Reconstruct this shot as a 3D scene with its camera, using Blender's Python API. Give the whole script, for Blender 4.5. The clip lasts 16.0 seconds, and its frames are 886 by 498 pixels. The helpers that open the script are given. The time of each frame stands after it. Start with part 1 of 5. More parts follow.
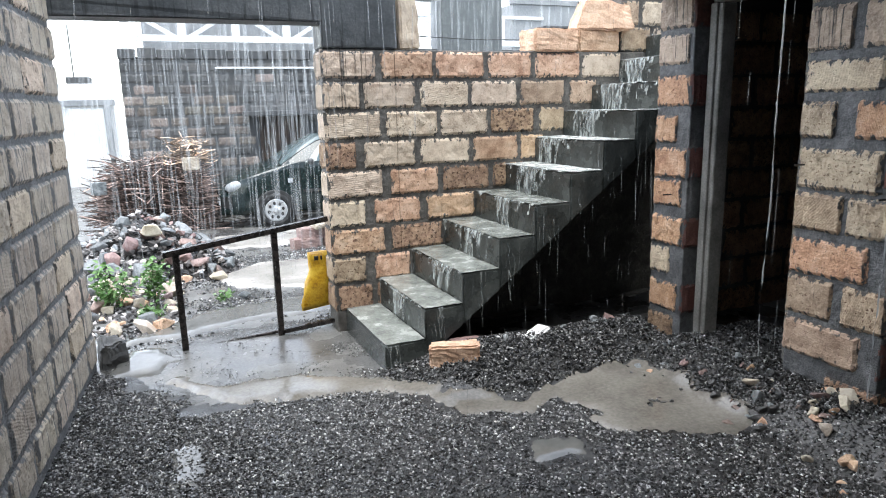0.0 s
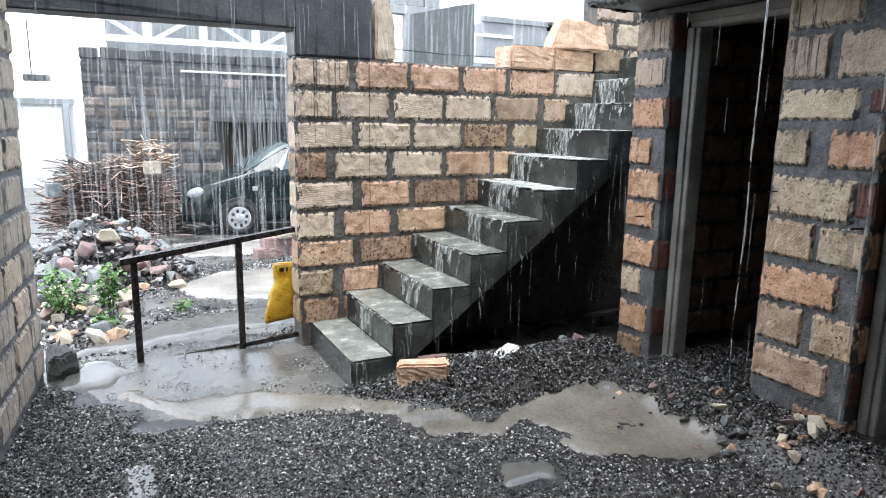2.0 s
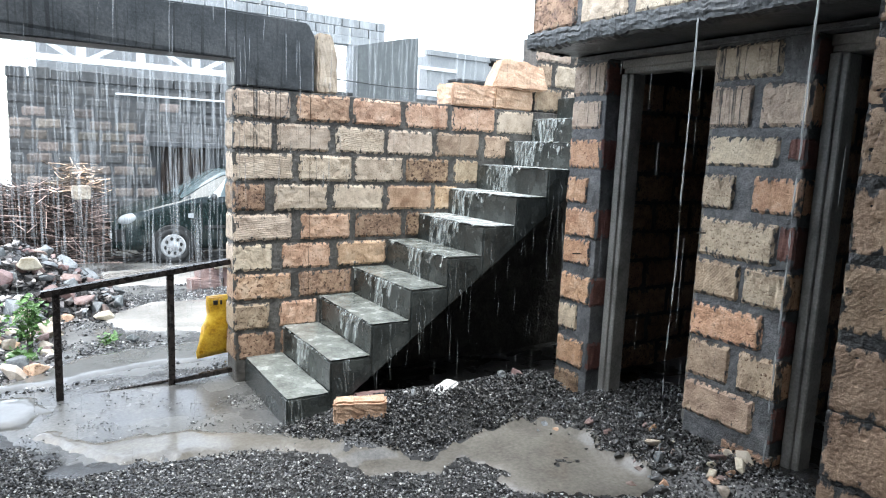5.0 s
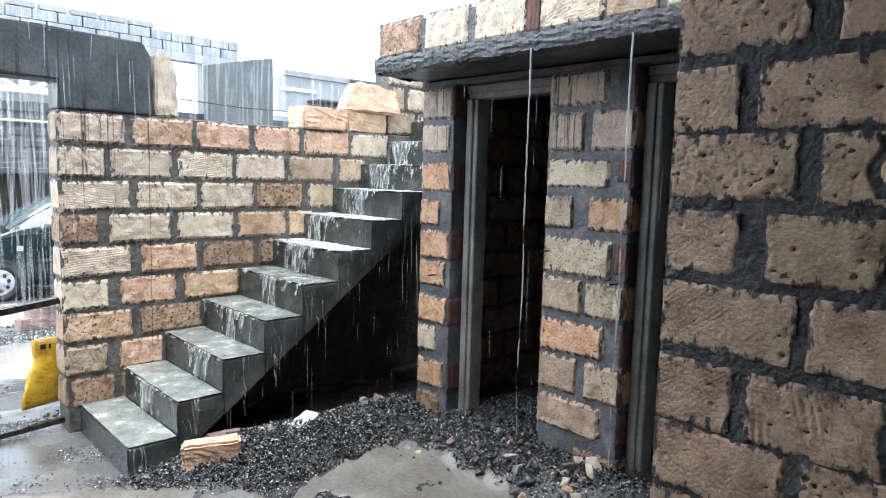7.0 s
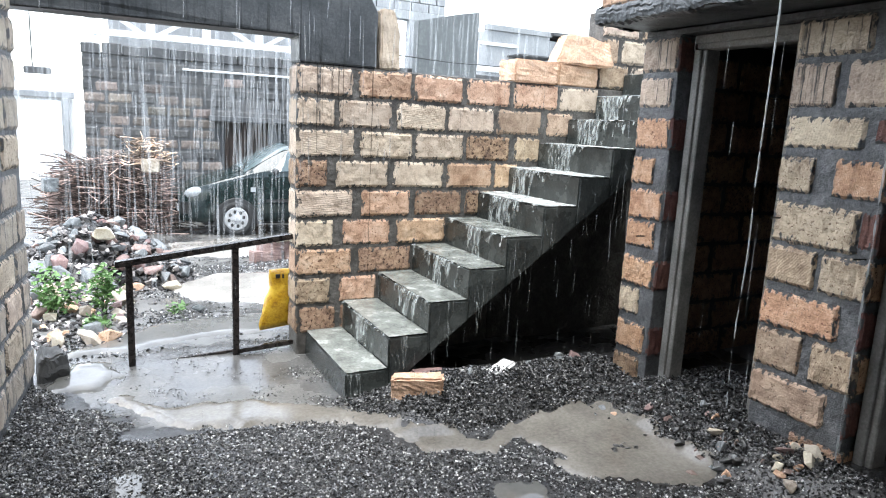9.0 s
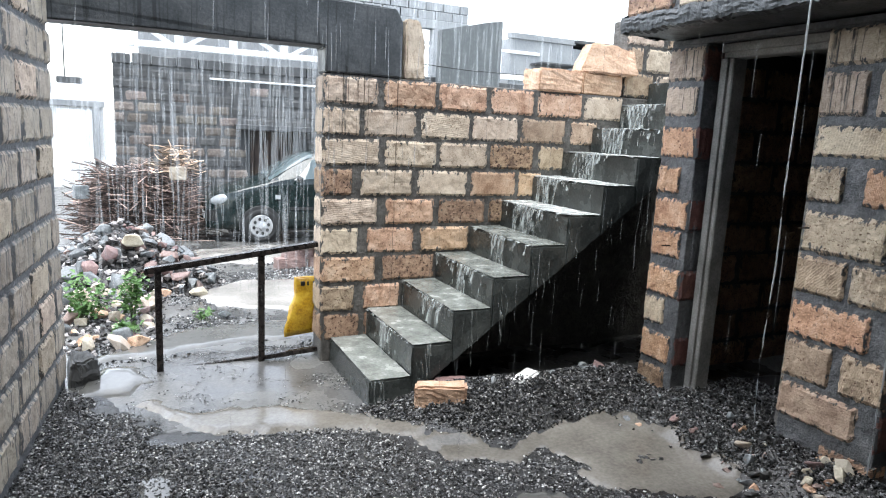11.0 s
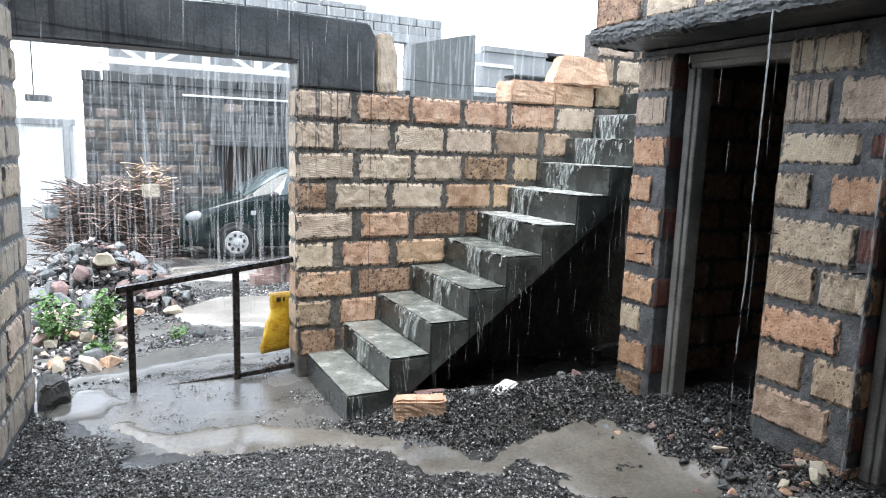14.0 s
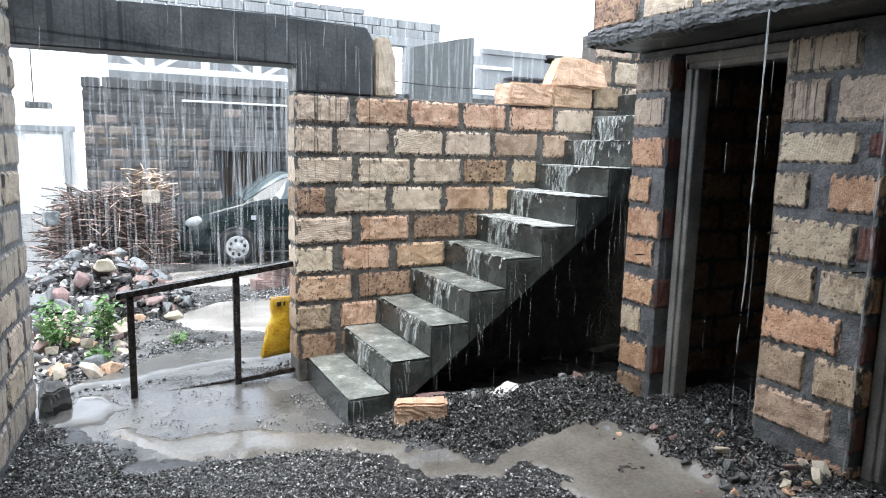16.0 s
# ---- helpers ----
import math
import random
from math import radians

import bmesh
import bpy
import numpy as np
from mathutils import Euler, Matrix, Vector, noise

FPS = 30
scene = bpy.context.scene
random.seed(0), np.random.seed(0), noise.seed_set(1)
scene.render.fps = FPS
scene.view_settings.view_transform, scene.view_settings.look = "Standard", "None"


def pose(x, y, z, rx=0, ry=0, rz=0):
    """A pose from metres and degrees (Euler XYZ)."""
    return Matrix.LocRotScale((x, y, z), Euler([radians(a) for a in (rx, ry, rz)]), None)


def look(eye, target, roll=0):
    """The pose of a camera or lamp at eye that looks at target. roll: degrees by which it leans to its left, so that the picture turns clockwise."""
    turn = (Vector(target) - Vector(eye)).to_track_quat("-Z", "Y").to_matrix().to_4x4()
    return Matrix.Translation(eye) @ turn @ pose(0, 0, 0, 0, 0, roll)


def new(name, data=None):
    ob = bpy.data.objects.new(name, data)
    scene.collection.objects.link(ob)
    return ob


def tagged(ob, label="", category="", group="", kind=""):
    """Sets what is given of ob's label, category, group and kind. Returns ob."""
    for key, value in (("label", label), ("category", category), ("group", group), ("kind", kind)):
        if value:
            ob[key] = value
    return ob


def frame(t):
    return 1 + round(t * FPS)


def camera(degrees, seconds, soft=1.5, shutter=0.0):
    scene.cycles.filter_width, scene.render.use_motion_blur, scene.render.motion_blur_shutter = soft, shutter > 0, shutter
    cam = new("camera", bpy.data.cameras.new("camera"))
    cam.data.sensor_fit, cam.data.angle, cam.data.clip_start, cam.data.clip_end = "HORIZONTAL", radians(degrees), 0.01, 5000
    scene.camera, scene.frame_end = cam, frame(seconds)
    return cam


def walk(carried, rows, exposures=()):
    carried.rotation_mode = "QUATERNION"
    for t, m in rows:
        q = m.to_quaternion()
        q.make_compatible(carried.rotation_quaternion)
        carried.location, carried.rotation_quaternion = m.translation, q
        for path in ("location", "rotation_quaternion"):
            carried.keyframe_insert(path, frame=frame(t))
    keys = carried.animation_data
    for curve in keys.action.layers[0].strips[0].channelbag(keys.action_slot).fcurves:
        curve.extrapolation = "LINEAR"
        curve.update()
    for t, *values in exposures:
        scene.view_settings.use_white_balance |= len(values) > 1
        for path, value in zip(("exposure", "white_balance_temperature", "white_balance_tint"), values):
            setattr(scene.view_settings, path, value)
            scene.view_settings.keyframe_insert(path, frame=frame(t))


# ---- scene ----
cam = camera(67.8, 16.0, soft=1.05)
PATH = [
    (0, -0.009, -0.097, 1.519, 77.78, 1.41, -24.10),
    (0.5, -0.022, -0.029, 1.514, 78.27, 0.71, -25.57),
    (1, -0.029, -0.015, 1.512, 78.41, -0.03, -25.86),
    (1.5, -0.020, -0.014, 1.512, 78.55, -0.22, -25.50),
    (2, -0.018, -0.009, 1.515, 78.95, -0.88, -26.88),
    (2.5, -0.015, 0.005, 1.521, 80.38, -1.29, -28.53),
    (3, -0.009, 0.003, 1.526, 80.65, -1.46, -28.36),
    (3.2, -0.023, 0.018, 1.525, 80.67, -1.62, -28.28),
    (5.3, 0.008, -0.004, 1.559, 82.16, -2.82, -33.78),
    (5.5, 0.036, -0.001, 1.565, 82.43, -2.44, -37.58),
    (6, 0.069, -0.013, 1.571, 83.23, -2.02, -42.53),
    (6.5, 0.080, -0.027, 1.577, 84.14, -2.16, -45.13),
    (7, 0.078, -0.029, 1.578, 83.67, -1.55, -43.26),
    (7.5, 0.061, -0.024, 1.564, 82.32, -2.77, -39.55),
    (8, 0.045, -0.009, 1.566, 82.50, -2.83, -35.56),
    (8.5, 0.012, 0.013, 1.560, 80.99, -2.79, -32.01),
    (9, -0.020, 0.031, 1.558, 79.36, -2.83, -26.89),
    (9.2, -0.020, 0.031, 1.558, 78.74, -2.83, -24.84),
    (11.3, -0.038, 0.026, 1.566, 80.61, -2.72, -25.07),
    (11.5, -0.038, 0.026, 1.566, 81.11, -2.72, -25.12),
    (12, -0.028, 0.041, 1.563, 81.09, -2.33, -25.85),
    (12.5, -0.022, 0.032, 1.564, 81.10, -2.00, -26.29),
    (13, -0.021, 0.031, 1.563, 81.25, -2.44, -27.12),
    (13.5, -0.027, 0.020, 1.555, 80.95, -2.37, -26.56),
    (14, -0.022, 0.022, 1.564, 81.10, -1.92, -27.01),
    (14.5, -0.016, 0.016, 1.569, 82.35, -1.49, -28.17),
    (15, -0.020, -0.006, 1.564, 81.67, -1.38, -27.59),
    (15.5, -0.014, 0.013, 1.567, 81.73, -1.64, -27.57),
    (16, -0.016, 0.018, 1.565, 81.34, -1.35, -27.02),
]
walk(cam, [(t, pose(*p)) for t, *p in PATH], [(0, 2.15, 6350, 8), (3, 2.17, 6350, 8), (5.5, 2.3, 6170, 6), (6.5, 2.4, 6090, 6), (8, 2.5, 6210, 7), (9, 2.43, 6350, 8), (11.5, 2.14, 6350, 8), (16, 2.12, 6350, 8)])

# ---- light ----
world = bpy.data.worlds.new("overcast")
scene.world = world
world.use_nodes = True
wt = world.node_tree
wt.nodes.clear()
sky = wt.nodes.new("ShaderNodeTexSky")
sky.sky_type, sky.sun_disc = "NISHITA", False
sky.sun_elevation, sky.sun_rotation = radians(55), radians(-30)
hsv = wt.nodes.new("ShaderNodeHueSaturation")
hsv.inputs["Saturation"].default_value = 0.42
hsv.inputs["Value"].default_value = 1.0
bg = wt.nodes.new("ShaderNodeBackground")
bg.inputs["Strength"].default_value = 0.15
out = wt.nodes.new("ShaderNodeOutputWorld")
wt.links.new(sky.outputs[0], hsv.inputs["Color"])
wt.links.new(hsv.outputs[0], bg.inputs["Color"])
wt.links.new(bg.outputs[0], out.inputs["Surface"])
sun_data = bpy.data.lights.new("sun", "SUN")
sun_data.energy, sun_data.angle, sun_data.color = 1.1, radians(40), (1.0, 0.98, 0.95)
sun = new("sun", sun_data)
sun.matrix_world = look((0, 0, 0), (0.12, 0.28, -0.95))


# ---- materials ----
def mat(name, colors, scale=8.0, rough=(0.5, 0.9), bump=0.3, fine=60.0, metal=0.0, spread=0.0, smear=None, streak=None, specular=0.5, hole=None, islands=False, ridges=0.0, depth=0.01, creep=(0.85, 0.94), chisel=0.0):
    """Two-scale noise colour, rough wear and relief. spread: hue and value change from object to object.
    smear: colour that creeps in from the edges of a block; streak: colour of vertical drips."""
    m = bpy.data.materials.new(name)
    m.use_nodes = True
    t = m.node_tree
    n, l = t.nodes, t.links
    bsdf = n["Principled BSDF"]
    geo = n.new("ShaderNodeNewGeometry")
    big = n.new("ShaderNodeTexNoise")
    big.inputs["Scale"].default_value, big.inputs["Detail"].default_value = scale, 4
    small = n.new("ShaderNodeTexNoise")
    small.inputs["Scale"].default_value, small.inputs["Detail"].default_value = fine, 6
    small.inputs["Roughness"].default_value = 0.65
    l.new(geo.outputs["Position"], big.inputs["Vector"])
    l.new(geo.outputs["Position"], small.inputs["Vector"])
    add = n.new("ShaderNodeMath")
    add.operation = "MULTIPLY_ADD"
    add.inputs[1].default_value, add.inputs[2].default_value = 0.45, 0.0
    l.new(small.outputs["Fac"], add.inputs[0])
    mixf = n.new("ShaderNodeMath")
    mixf.operation = "MULTIPLY_ADD"
    mixf.inputs[1].default_value = 0.55
    l.new(big.outputs["Fac"], mixf.inputs[0])
    l.new(add.outputs[0], mixf.inputs[2])
    ramp = n.new("ShaderNodeValToRGB")
    e = ramp.color_ramp.elements
    k = len(colors)
    e[0].position, e[0].color = 0.36, (*colors[0], 1)
    e[1].position, e[1].color = 0.64, (*colors[-1], 1)
    for i in range(1, k - 1):
        s = e.new(0.36 + 0.28 * i / (k - 1))
        s.color = (*colors[i], 1)
    l.new(mixf.outputs[0], ramp.inputs[0])
    col = ramp.outputs[0]
    if spread:
        info = n.new("ShaderNodeObjectInfo")
        h = n.new("ShaderNodeHueSaturation")
        v = n.new("ShaderNodeMapRange")
        v.inputs["To Min"].default_value, v.inputs["To Max"].default_value = 1 - spread, 1 + spread
        l.new(info.outputs["Random"], v.inputs["Value"])
        l.new(v.outputs[0], h.inputs["Value"])
        frac = n.new("ShaderNodeMath")
        frac.operation = "MULTIPLY"
        frac.inputs[1].default_value = 7.31
        fr2 = n.new("ShaderNodeMath")
        fr2.operation = "FRACT"
        l.new(info.outputs["Random"], frac.inputs[0])
        l.new(frac.outputs[0], fr2.inputs[0])
        hr = n.new("ShaderNodeMapRange")
        hr.inputs["To Min"].default_value, hr.inputs["To Max"].default_value = 0.5 - spread * 0.07, 0.5 + spread * 0.05
        l.new(fr2.outputs[0], hr.inputs["Value"])
        l.new(hr.outputs[0], h.inputs["Hue"])
        l.new(col, h.inputs["Color"])
        col = h.outputs[0]
    if islands:
        # Random tone per piece; the rare near-white ones paint in glints on wet stones.
        h = n.new("ShaderNodeHueSaturation")
        v = n.new("ShaderNodeMapRange")
        v.inputs["To Min"].default_value, v.inputs["To Max"].default_value = 0.45, 9.0
        pw = n.new("ShaderNodeMath")
        pw.operation = "POWER"
        pw.inputs[1].default_value = 5.0
        l.new(geo.outputs["Random Per Island"], pw.inputs[0])
        l.new(pw.outputs[0], v.inputs["Value"])
        l.new(v.outputs[0], h.inputs["Value"])
        l.new(col, h.inputs["Color"])
        col = h.outputs[0]
    if streak is not None:
        mp = n.new("ShaderNodeMapping")
        mp.inputs["Scale"].default_value = (55, 55, 1.3)
        l.new(geo.outputs["Position"], mp.inputs["Vector"])
        sn = n.new("ShaderNodeTexNoise")
        sn.inputs["Scale"].default_value, sn.inputs["Detail"].default_value = 1.0, 3
        l.new(mp.outputs[0], sn.inputs["Vector"])
        sm = n.new("ShaderNodeMapRange")
        sm.inputs["From Min"].default_value, sm.inputs["From Max"].default_value = streak[1], streak[1] + 0.1
        l.new(sn.outputs["Fac"], sm.inputs["Value"])
        mx = n.new("ShaderNodeMix")
        mx.data_type = "RGBA"
        l.new(sm.outputs[0], mx.inputs[0])
        l.new(col, mx.inputs[6])
        mx.inputs[7].default_value = (*streak[0], 1)
        col = mx.outputs[2]
    if smear is not None:
        tc = n.new("ShaderNodeTexCoord")
        sep = n.new("ShaderNodeSeparateXYZ")
        l.new(tc.outputs["Object"], sep.inputs[0])
        ab = []
        for axis in ("X", "Z"):
            a = n.new("ShaderNodeMath")
            a.operation = "ABSOLUTE"
            l.new(sep.outputs[axis], a.inputs[0])
            ab.append(a)
        # the short side of a block counts more finely than its long side
        ax = n.new("ShaderNodeMath")
        ax.operation = "MULTIPLY_ADD"
        ax.inputs[1].default_value, ax.inputs[2].default_value = 2.0, -1.0
        l.new(ab[0].outputs[0], ax.inputs[0])
        axs = n.new("ShaderNodeMath")
        axs.operation = "MULTIPLY"
        axs.inputs[1].default_value = 2.0
        l.new(ax.outputs[0], axs.inputs[0])
        az = n.new("ShaderNodeMath")
        az.operation = "MULTIPLY_ADD"
        az.inputs[1].default_value, az.inputs[2].default_value = 2.0, -1.0
        l.new(ab[1].outputs[0], az.inputs[0])
        mxm = n.new("ShaderNodeMath")
        mxm.operation = "MAXIMUM"
        l.new(axs.outputs[0], mxm.inputs[0])
        l.new(az.outputs[0], mxm.inputs[1])
        em = n.new("ShaderNodeMapping")
        em.inputs["Scale"].default_value = (36.0, 36.0, 17.0)
        l.new(geo.outputs["Position"], em.inputs["Vector"])
        en = n.new("ShaderNodeTexNoise")
        en.inputs["Scale"].default_value, en.inputs["Detail"].default_value, en.inputs["Roughness"].default_value = 1.0, 6, 0.62
        l.new(em.outputs[0], en.inputs["Vector"])
        es = n.new("ShaderNodeMath")
        es.operation = "MULTIPLY_ADD"
        es.inputs[1].default_value = 2.0
        l.new(en.outputs["Fac"], es.inputs[0])
        l.new(mxm.outputs[0], es.inputs[2])
        er = n.new("ShaderNodeMapRange")
        er.inputs["From Min"].default_value, er.inputs["From Max"].default_value = creep
        l.new(es.outputs[0], er.inputs["Value"])
        mx2 = n.new("ShaderNodeMix")
        mx2.data_type = "RGBA"
        l.new(er.outputs[0], mx2.inputs[0])
        l.new(col, mx2.inputs[6])
        mx2.inputs[7].default_value = (*smear, 1)
        col = mx2.outputs[2]
    if hole is not None:
        vo = n.new("ShaderNodeTexVoronoi")
        vo.inputs["Scale"].default_value = hole[0]
        wob = n.new("ShaderNodeVectorMath")
        wob.operation = "MULTIPLY_ADD"
        wob.inputs[1].default_value = (0.06, 0.06, 0.045)
        l.new(small.outputs["Color"], wob.inputs[0])
        l.new(geo.outputs["Position"], wob.inputs[2])
        l.new(wob.outputs[0], vo.inputs["Vector"])
        vr = n.new("ShaderNodeMapRange")
        vr.inputs["From Min"].default_value, vr.inputs["From Max"].default_value = hole[1], hole[1] + 0.12
        # some blocks are pitted all over, others nearly sound
        oi = n.new("ShaderNodeObjectInfo")
        om = n.new("ShaderNodeMath")
        om.operation = "MULTIPLY"
        om.inputs[1].default_value = 3.77
        of = n.new("ShaderNodeMath")
        of.operation = "FRACT"
        orr = n.new("ShaderNodeMapRange")
        orr.inputs["From Min"].default_value, orr.inputs["From Max"].default_value = 0.35, 1.0
        orr.inputs["To Min"].default_value, orr.inputs["To Max"].default_value = 0.1, -0.05
        od = n.new("ShaderNodeMath")
        od.operation = "ADD"
        l.new(oi.outputs["Random"], om.inputs[0])
        l.new(om.outputs[0], of.inputs[0])
        l.new(of.outputs[0], orr.inputs["Value"])
        l.new(orr.outputs[0], od.inputs[0])
        l.new(vo.outputs["Distance"], od.inputs[1])
        l.new(od.outputs[0], vr.inputs["Value"])
        mh = n.new("ShaderNodeMix")
        mh.data_type = "RGBA"
        l.new(vr.outputs[0], mh.inputs[0])
        mh.inputs[6].default_value = (*hole[2], 1)
        l.new(col, mh.inputs[7])
        col = mh.outputs[2]
    l.new(col, bsdf.inputs["Base Color"])
    rr = n.new("ShaderNodeMapRange")
    rr.inputs["From Min"].default_value, rr.inputs["From Max"].default_value = 0.35, 0.65
    rr.inputs["To Min"].default_value, rr.inputs["To Max"].default_value = rough
    l.new(big.outputs["Fac"], rr.inputs["Value"])
    l.new(rr.outputs[0], bsdf.inputs["Roughness"])
    bsdf.inputs["Metallic"].default_value = metal
    bsdf.inputs["Specular IOR Level"].default_value = specular
    height = mixf.outputs[0]
    if ridges:
        tr = n.new("ShaderNodeTexCoord")
        mr = n.new("ShaderNodeMapping")
        mr.inputs["Rotation"].default_value = (0, radians(28), 0)
        mr.inputs["Scale"].default_value = (6.0, 6.0, 9.0)
        l.new(tr.outputs["Object"], mr.inputs["Vector"])
        rn = n.new("ShaderNodeTexNoise")
        rn.inputs["Scale"].default_value, rn.inputs["Detail"].default_value, rn.inputs["Distortion"].default_value = 1.6, 5, 0.8
        l.new(mr.outputs[0], rn.inputs["Vector"])
        ra = n.new("ShaderNodeMath")
        ra.operation = "MULTIPLY_ADD"
        ra.inputs[1].default_value = ridges
        l.new(rn.outputs["Fac"], ra.inputs[0])
        l.new(height, ra.inputs[2])
        height = ra.outputs[0]
    if chisel:
        # curved tool marks, turned and weighted block by block
        ct = n.new("ShaderNodeTexCoord")
        ci = n.new("ShaderNodeObjectInfo")
        cm = n.new("ShaderNodeMapping")
        cm.inputs["Scale"].default_value = (0.37, 0.01, 0.17)
        ca = n.new("ShaderNodeMath")
        ca.operation = "MULTIPLY_ADD"
        ca.inputs[1].default_value, ca.inputs[2].default_value = 2.6, 0.5
        cr = n.new("ShaderNodeVectorRotate")
        cr.rotation_type = "Y_AXIS"
        cw = n.new("ShaderNodeTexWave")
        cw.inputs["Scale"].default_value, cw.inputs["Distortion"].default_value = 24.0, 6.0
        cw.inputs["Detail"].default_value, cw.inputs["Detail Scale"].default_value = 3.0, 0.6
        cf = n.new("ShaderNodeMath")
        cf.operation = "MULTIPLY"
        cf.inputs[1].default_value = 13.7
        cg = n.new("ShaderNodeMath")
        cg.operation = "FRACT"
        ch = n.new("ShaderNodeMapRange")
        ch.inputs["From Min"].default_value, ch.inputs["From Max"].default_value = 0.35, 1.0
        ch.inputs["To Max"].default_value = chisel
        cp = n.new("ShaderNodeMath")
        cp.operation = "MULTIPLY"
        cs = n.new("ShaderNodeMath")
        cs.operation = "ADD"
        l.new(ct.outputs["Object"], cm.inputs["Vector"])
        l.new(cm.outputs[0], cr.inputs["Vector"])
        l.new(ci.outputs["Random"], ca.inputs[0])
        l.new(ca.outputs[0], cr.inputs["Angle"])
        l.new(cr.outputs[0], cw.inputs["Vector"])
        l.new(ci.outputs["Random"], cf.inputs[0])
        l.new(cf.outputs[0], cg.inputs[0])
        l.new(cg.outputs[0], ch.inputs["Value"])
        l.new(cw.outputs["Fac"], cp.inputs[0])
        l.new(ch.outputs[0], cp.inputs[1])
        l.new(height, cs.inputs[0])
        l.new(cp.outputs[0], cs.inputs[1])
        height = cs.outputs[0]
    if hole is not None:
        hs = n.new("ShaderNodeMath")
        hs.operation = "MULTIPLY_ADD"
        hs.inputs[1].default_value = 0.35
        l.new(vr.outputs[0], hs.inputs[0])
        l.new(height, hs.inputs[2])
        height = hs.outputs[0]
    if bump:
        bn = n.new("ShaderNodeBump")
        bn.inputs["Strength"].default_value, bn.inputs["Distance"].default_value = bump, depth
        l.new(height, bn.inputs["Height"])
        l.new(bn.outputs[0], bsdf.inputs["Normal"])
    return m


MORTAR = (0.088, 0.082, 0.073)
WETGREY = (0.085, 0.088, 0.09)
M_MORTAR = mat("wet_cement_mortar", [(0.05, 0.046, 0.041), (0.098, 0.092, 0.083), (0.185, 0.175, 0.158)], 13, (0.4, 0.8), 1.0, 48, depth=0.03)
M_MORTARB = mat("blue_grey_wet_mortar", [(0.06, 0.063, 0.066), (0.12, 0.124, 0.128), (0.22, 0.224, 0.226)], 9, (0.35, 0.75), 1.0, 44, depth=0.03)
M_CREAM = mat("cream_laterite", [(0.43, 0.325, 0.235), (0.66, 0.54, 0.415), (0.78, 0.665, 0.535)], 14, (0.6, 0.9), 0.9, 90, spread=0.16, smear=MORTAR, hole=(52, 0.12, (0.20, 0.115, 0.06)), ridges=0.3, chisel=0.15)
M_TAN = mat("tan_laterite", [(0.30, 0.21, 0.14), (0.48, 0.36, 0.25), (0.60, 0.475, 0.345)], 14, (0.55, 0.9), 0.9, 90, spread=0.16, smear=MORTAR, hole=(44, 0.16, (0.14, 0.07, 0.04)), ridges=0.3, chisel=0.13)
M_ORANGE = mat("orange_laterite", [(0.37, 0.22, 0.13), (0.60, 0.405, 0.265), (0.72, 0.54, 0.39)], 14, (0.55, 0.9), 0.9, 90, spread=0.16, smear=MORTAR, hole=(44, 0.16, (0.18, 0.06, 0.03)), ridges=0.3, chisel=0.13)
M_BROWN = mat("weathered_laterite", [(0.15, 0.09, 0.06), (0.36, 0.235, 0.15), (0.50, 0.36, 0.24)], 18, (0.55, 0.9), 1.0, 80, spread=0.15, smear=MORTAR, hole=(38, 0.22, (0.08, 0.04, 0.025)), ridges=0.65, chisel=0.13)
M_STAIN = mat("stained_laterite", [(0.36, 0.27, 0.195), (0.56, 0.45, 0.34), (0.66, 0.55, 0.43)], 14, (0.5, 0.85), 0.8, 90, spread=0.14, smear=WETGREY, streak=((0.07, 0.065, 0.06), 0.57), ridges=0.65)
M_PALE = mat("pale_laterite", [(0.38, 0.32, 0.25), (0.54, 0.465, 0.37), (0.64, 0.57, 0.475)], 14, (0.6, 0.9), 0.8, 90, spread=0.12, smear=(0.19, 0.19, 0.188), streak=((0.17, 0.17, 0.167), 0.57), creep=(0.76, 0.9), hole=(58, 0.09, (0.3, 0.22, 0.15)), ridges=0.3, chisel=0.12)
# Pier blocks: base colours raised to make up for light missing under the slab.
M_PIERC = mat("wet_pale_laterite_raised", [(0.40, 0.295, 0.20), (0.62, 0.50, 0.36), (0.74, 0.62, 0.47)], 14, (0.5, 0.85), 0.9, 90, spread=0.12, smear=WETGREY, hole=(50, 0.14, (0.2, 0.12, 0.07)), ridges=0.6, chisel=0.13, creep=(0.76, 0.9))
M_PIERO = mat("wet_orange_laterite_raised", [(0.42, 0.22, 0.12), (0.66, 0.40, 0.24), (0.78, 0.55, 0.38)], 14, (0.5, 0.85), 1.0, 90, spread=0.1, smear=WETGREY, hole=(46, 0.17, (0.2, 0.07, 0.035)), ridges=0.6, chisel=0.13, creep=(0.76, 0.9))
M_NEAR = mat("brown_laterite", [(0.275, 0.182, 0.118), (0.475, 0.335, 0.228), (0.61, 0.455, 0.325)], 9, (0.5, 0.85), 1.0, 85, spread=0.1, smear=(0.055, 0.057, 0.06), hole=(42, 0.06, (0.08, 0.042, 0.026)), creep=(0.88, 1.02), depth=0.014)
M_MORTARD = mat("black_wet_mortar", [(0.024, 0.025, 0.027), (0.052, 0.054, 0.057), (0.11, 0.112, 0.115)], 11, (0.3, 0.7), 1.0, 60, depth=0.04)
# Left wall's mortar, lifted: the light on that wall is in its colour.
M_MORTARL = mat("brightened_grey_mortar", [(0.10, 0.105, 0.11), (0.19, 0.195, 0.2), (0.30, 0.30, 0.30)], 13, (0.5, 0.85), 1.0, 48, depth=0.03)
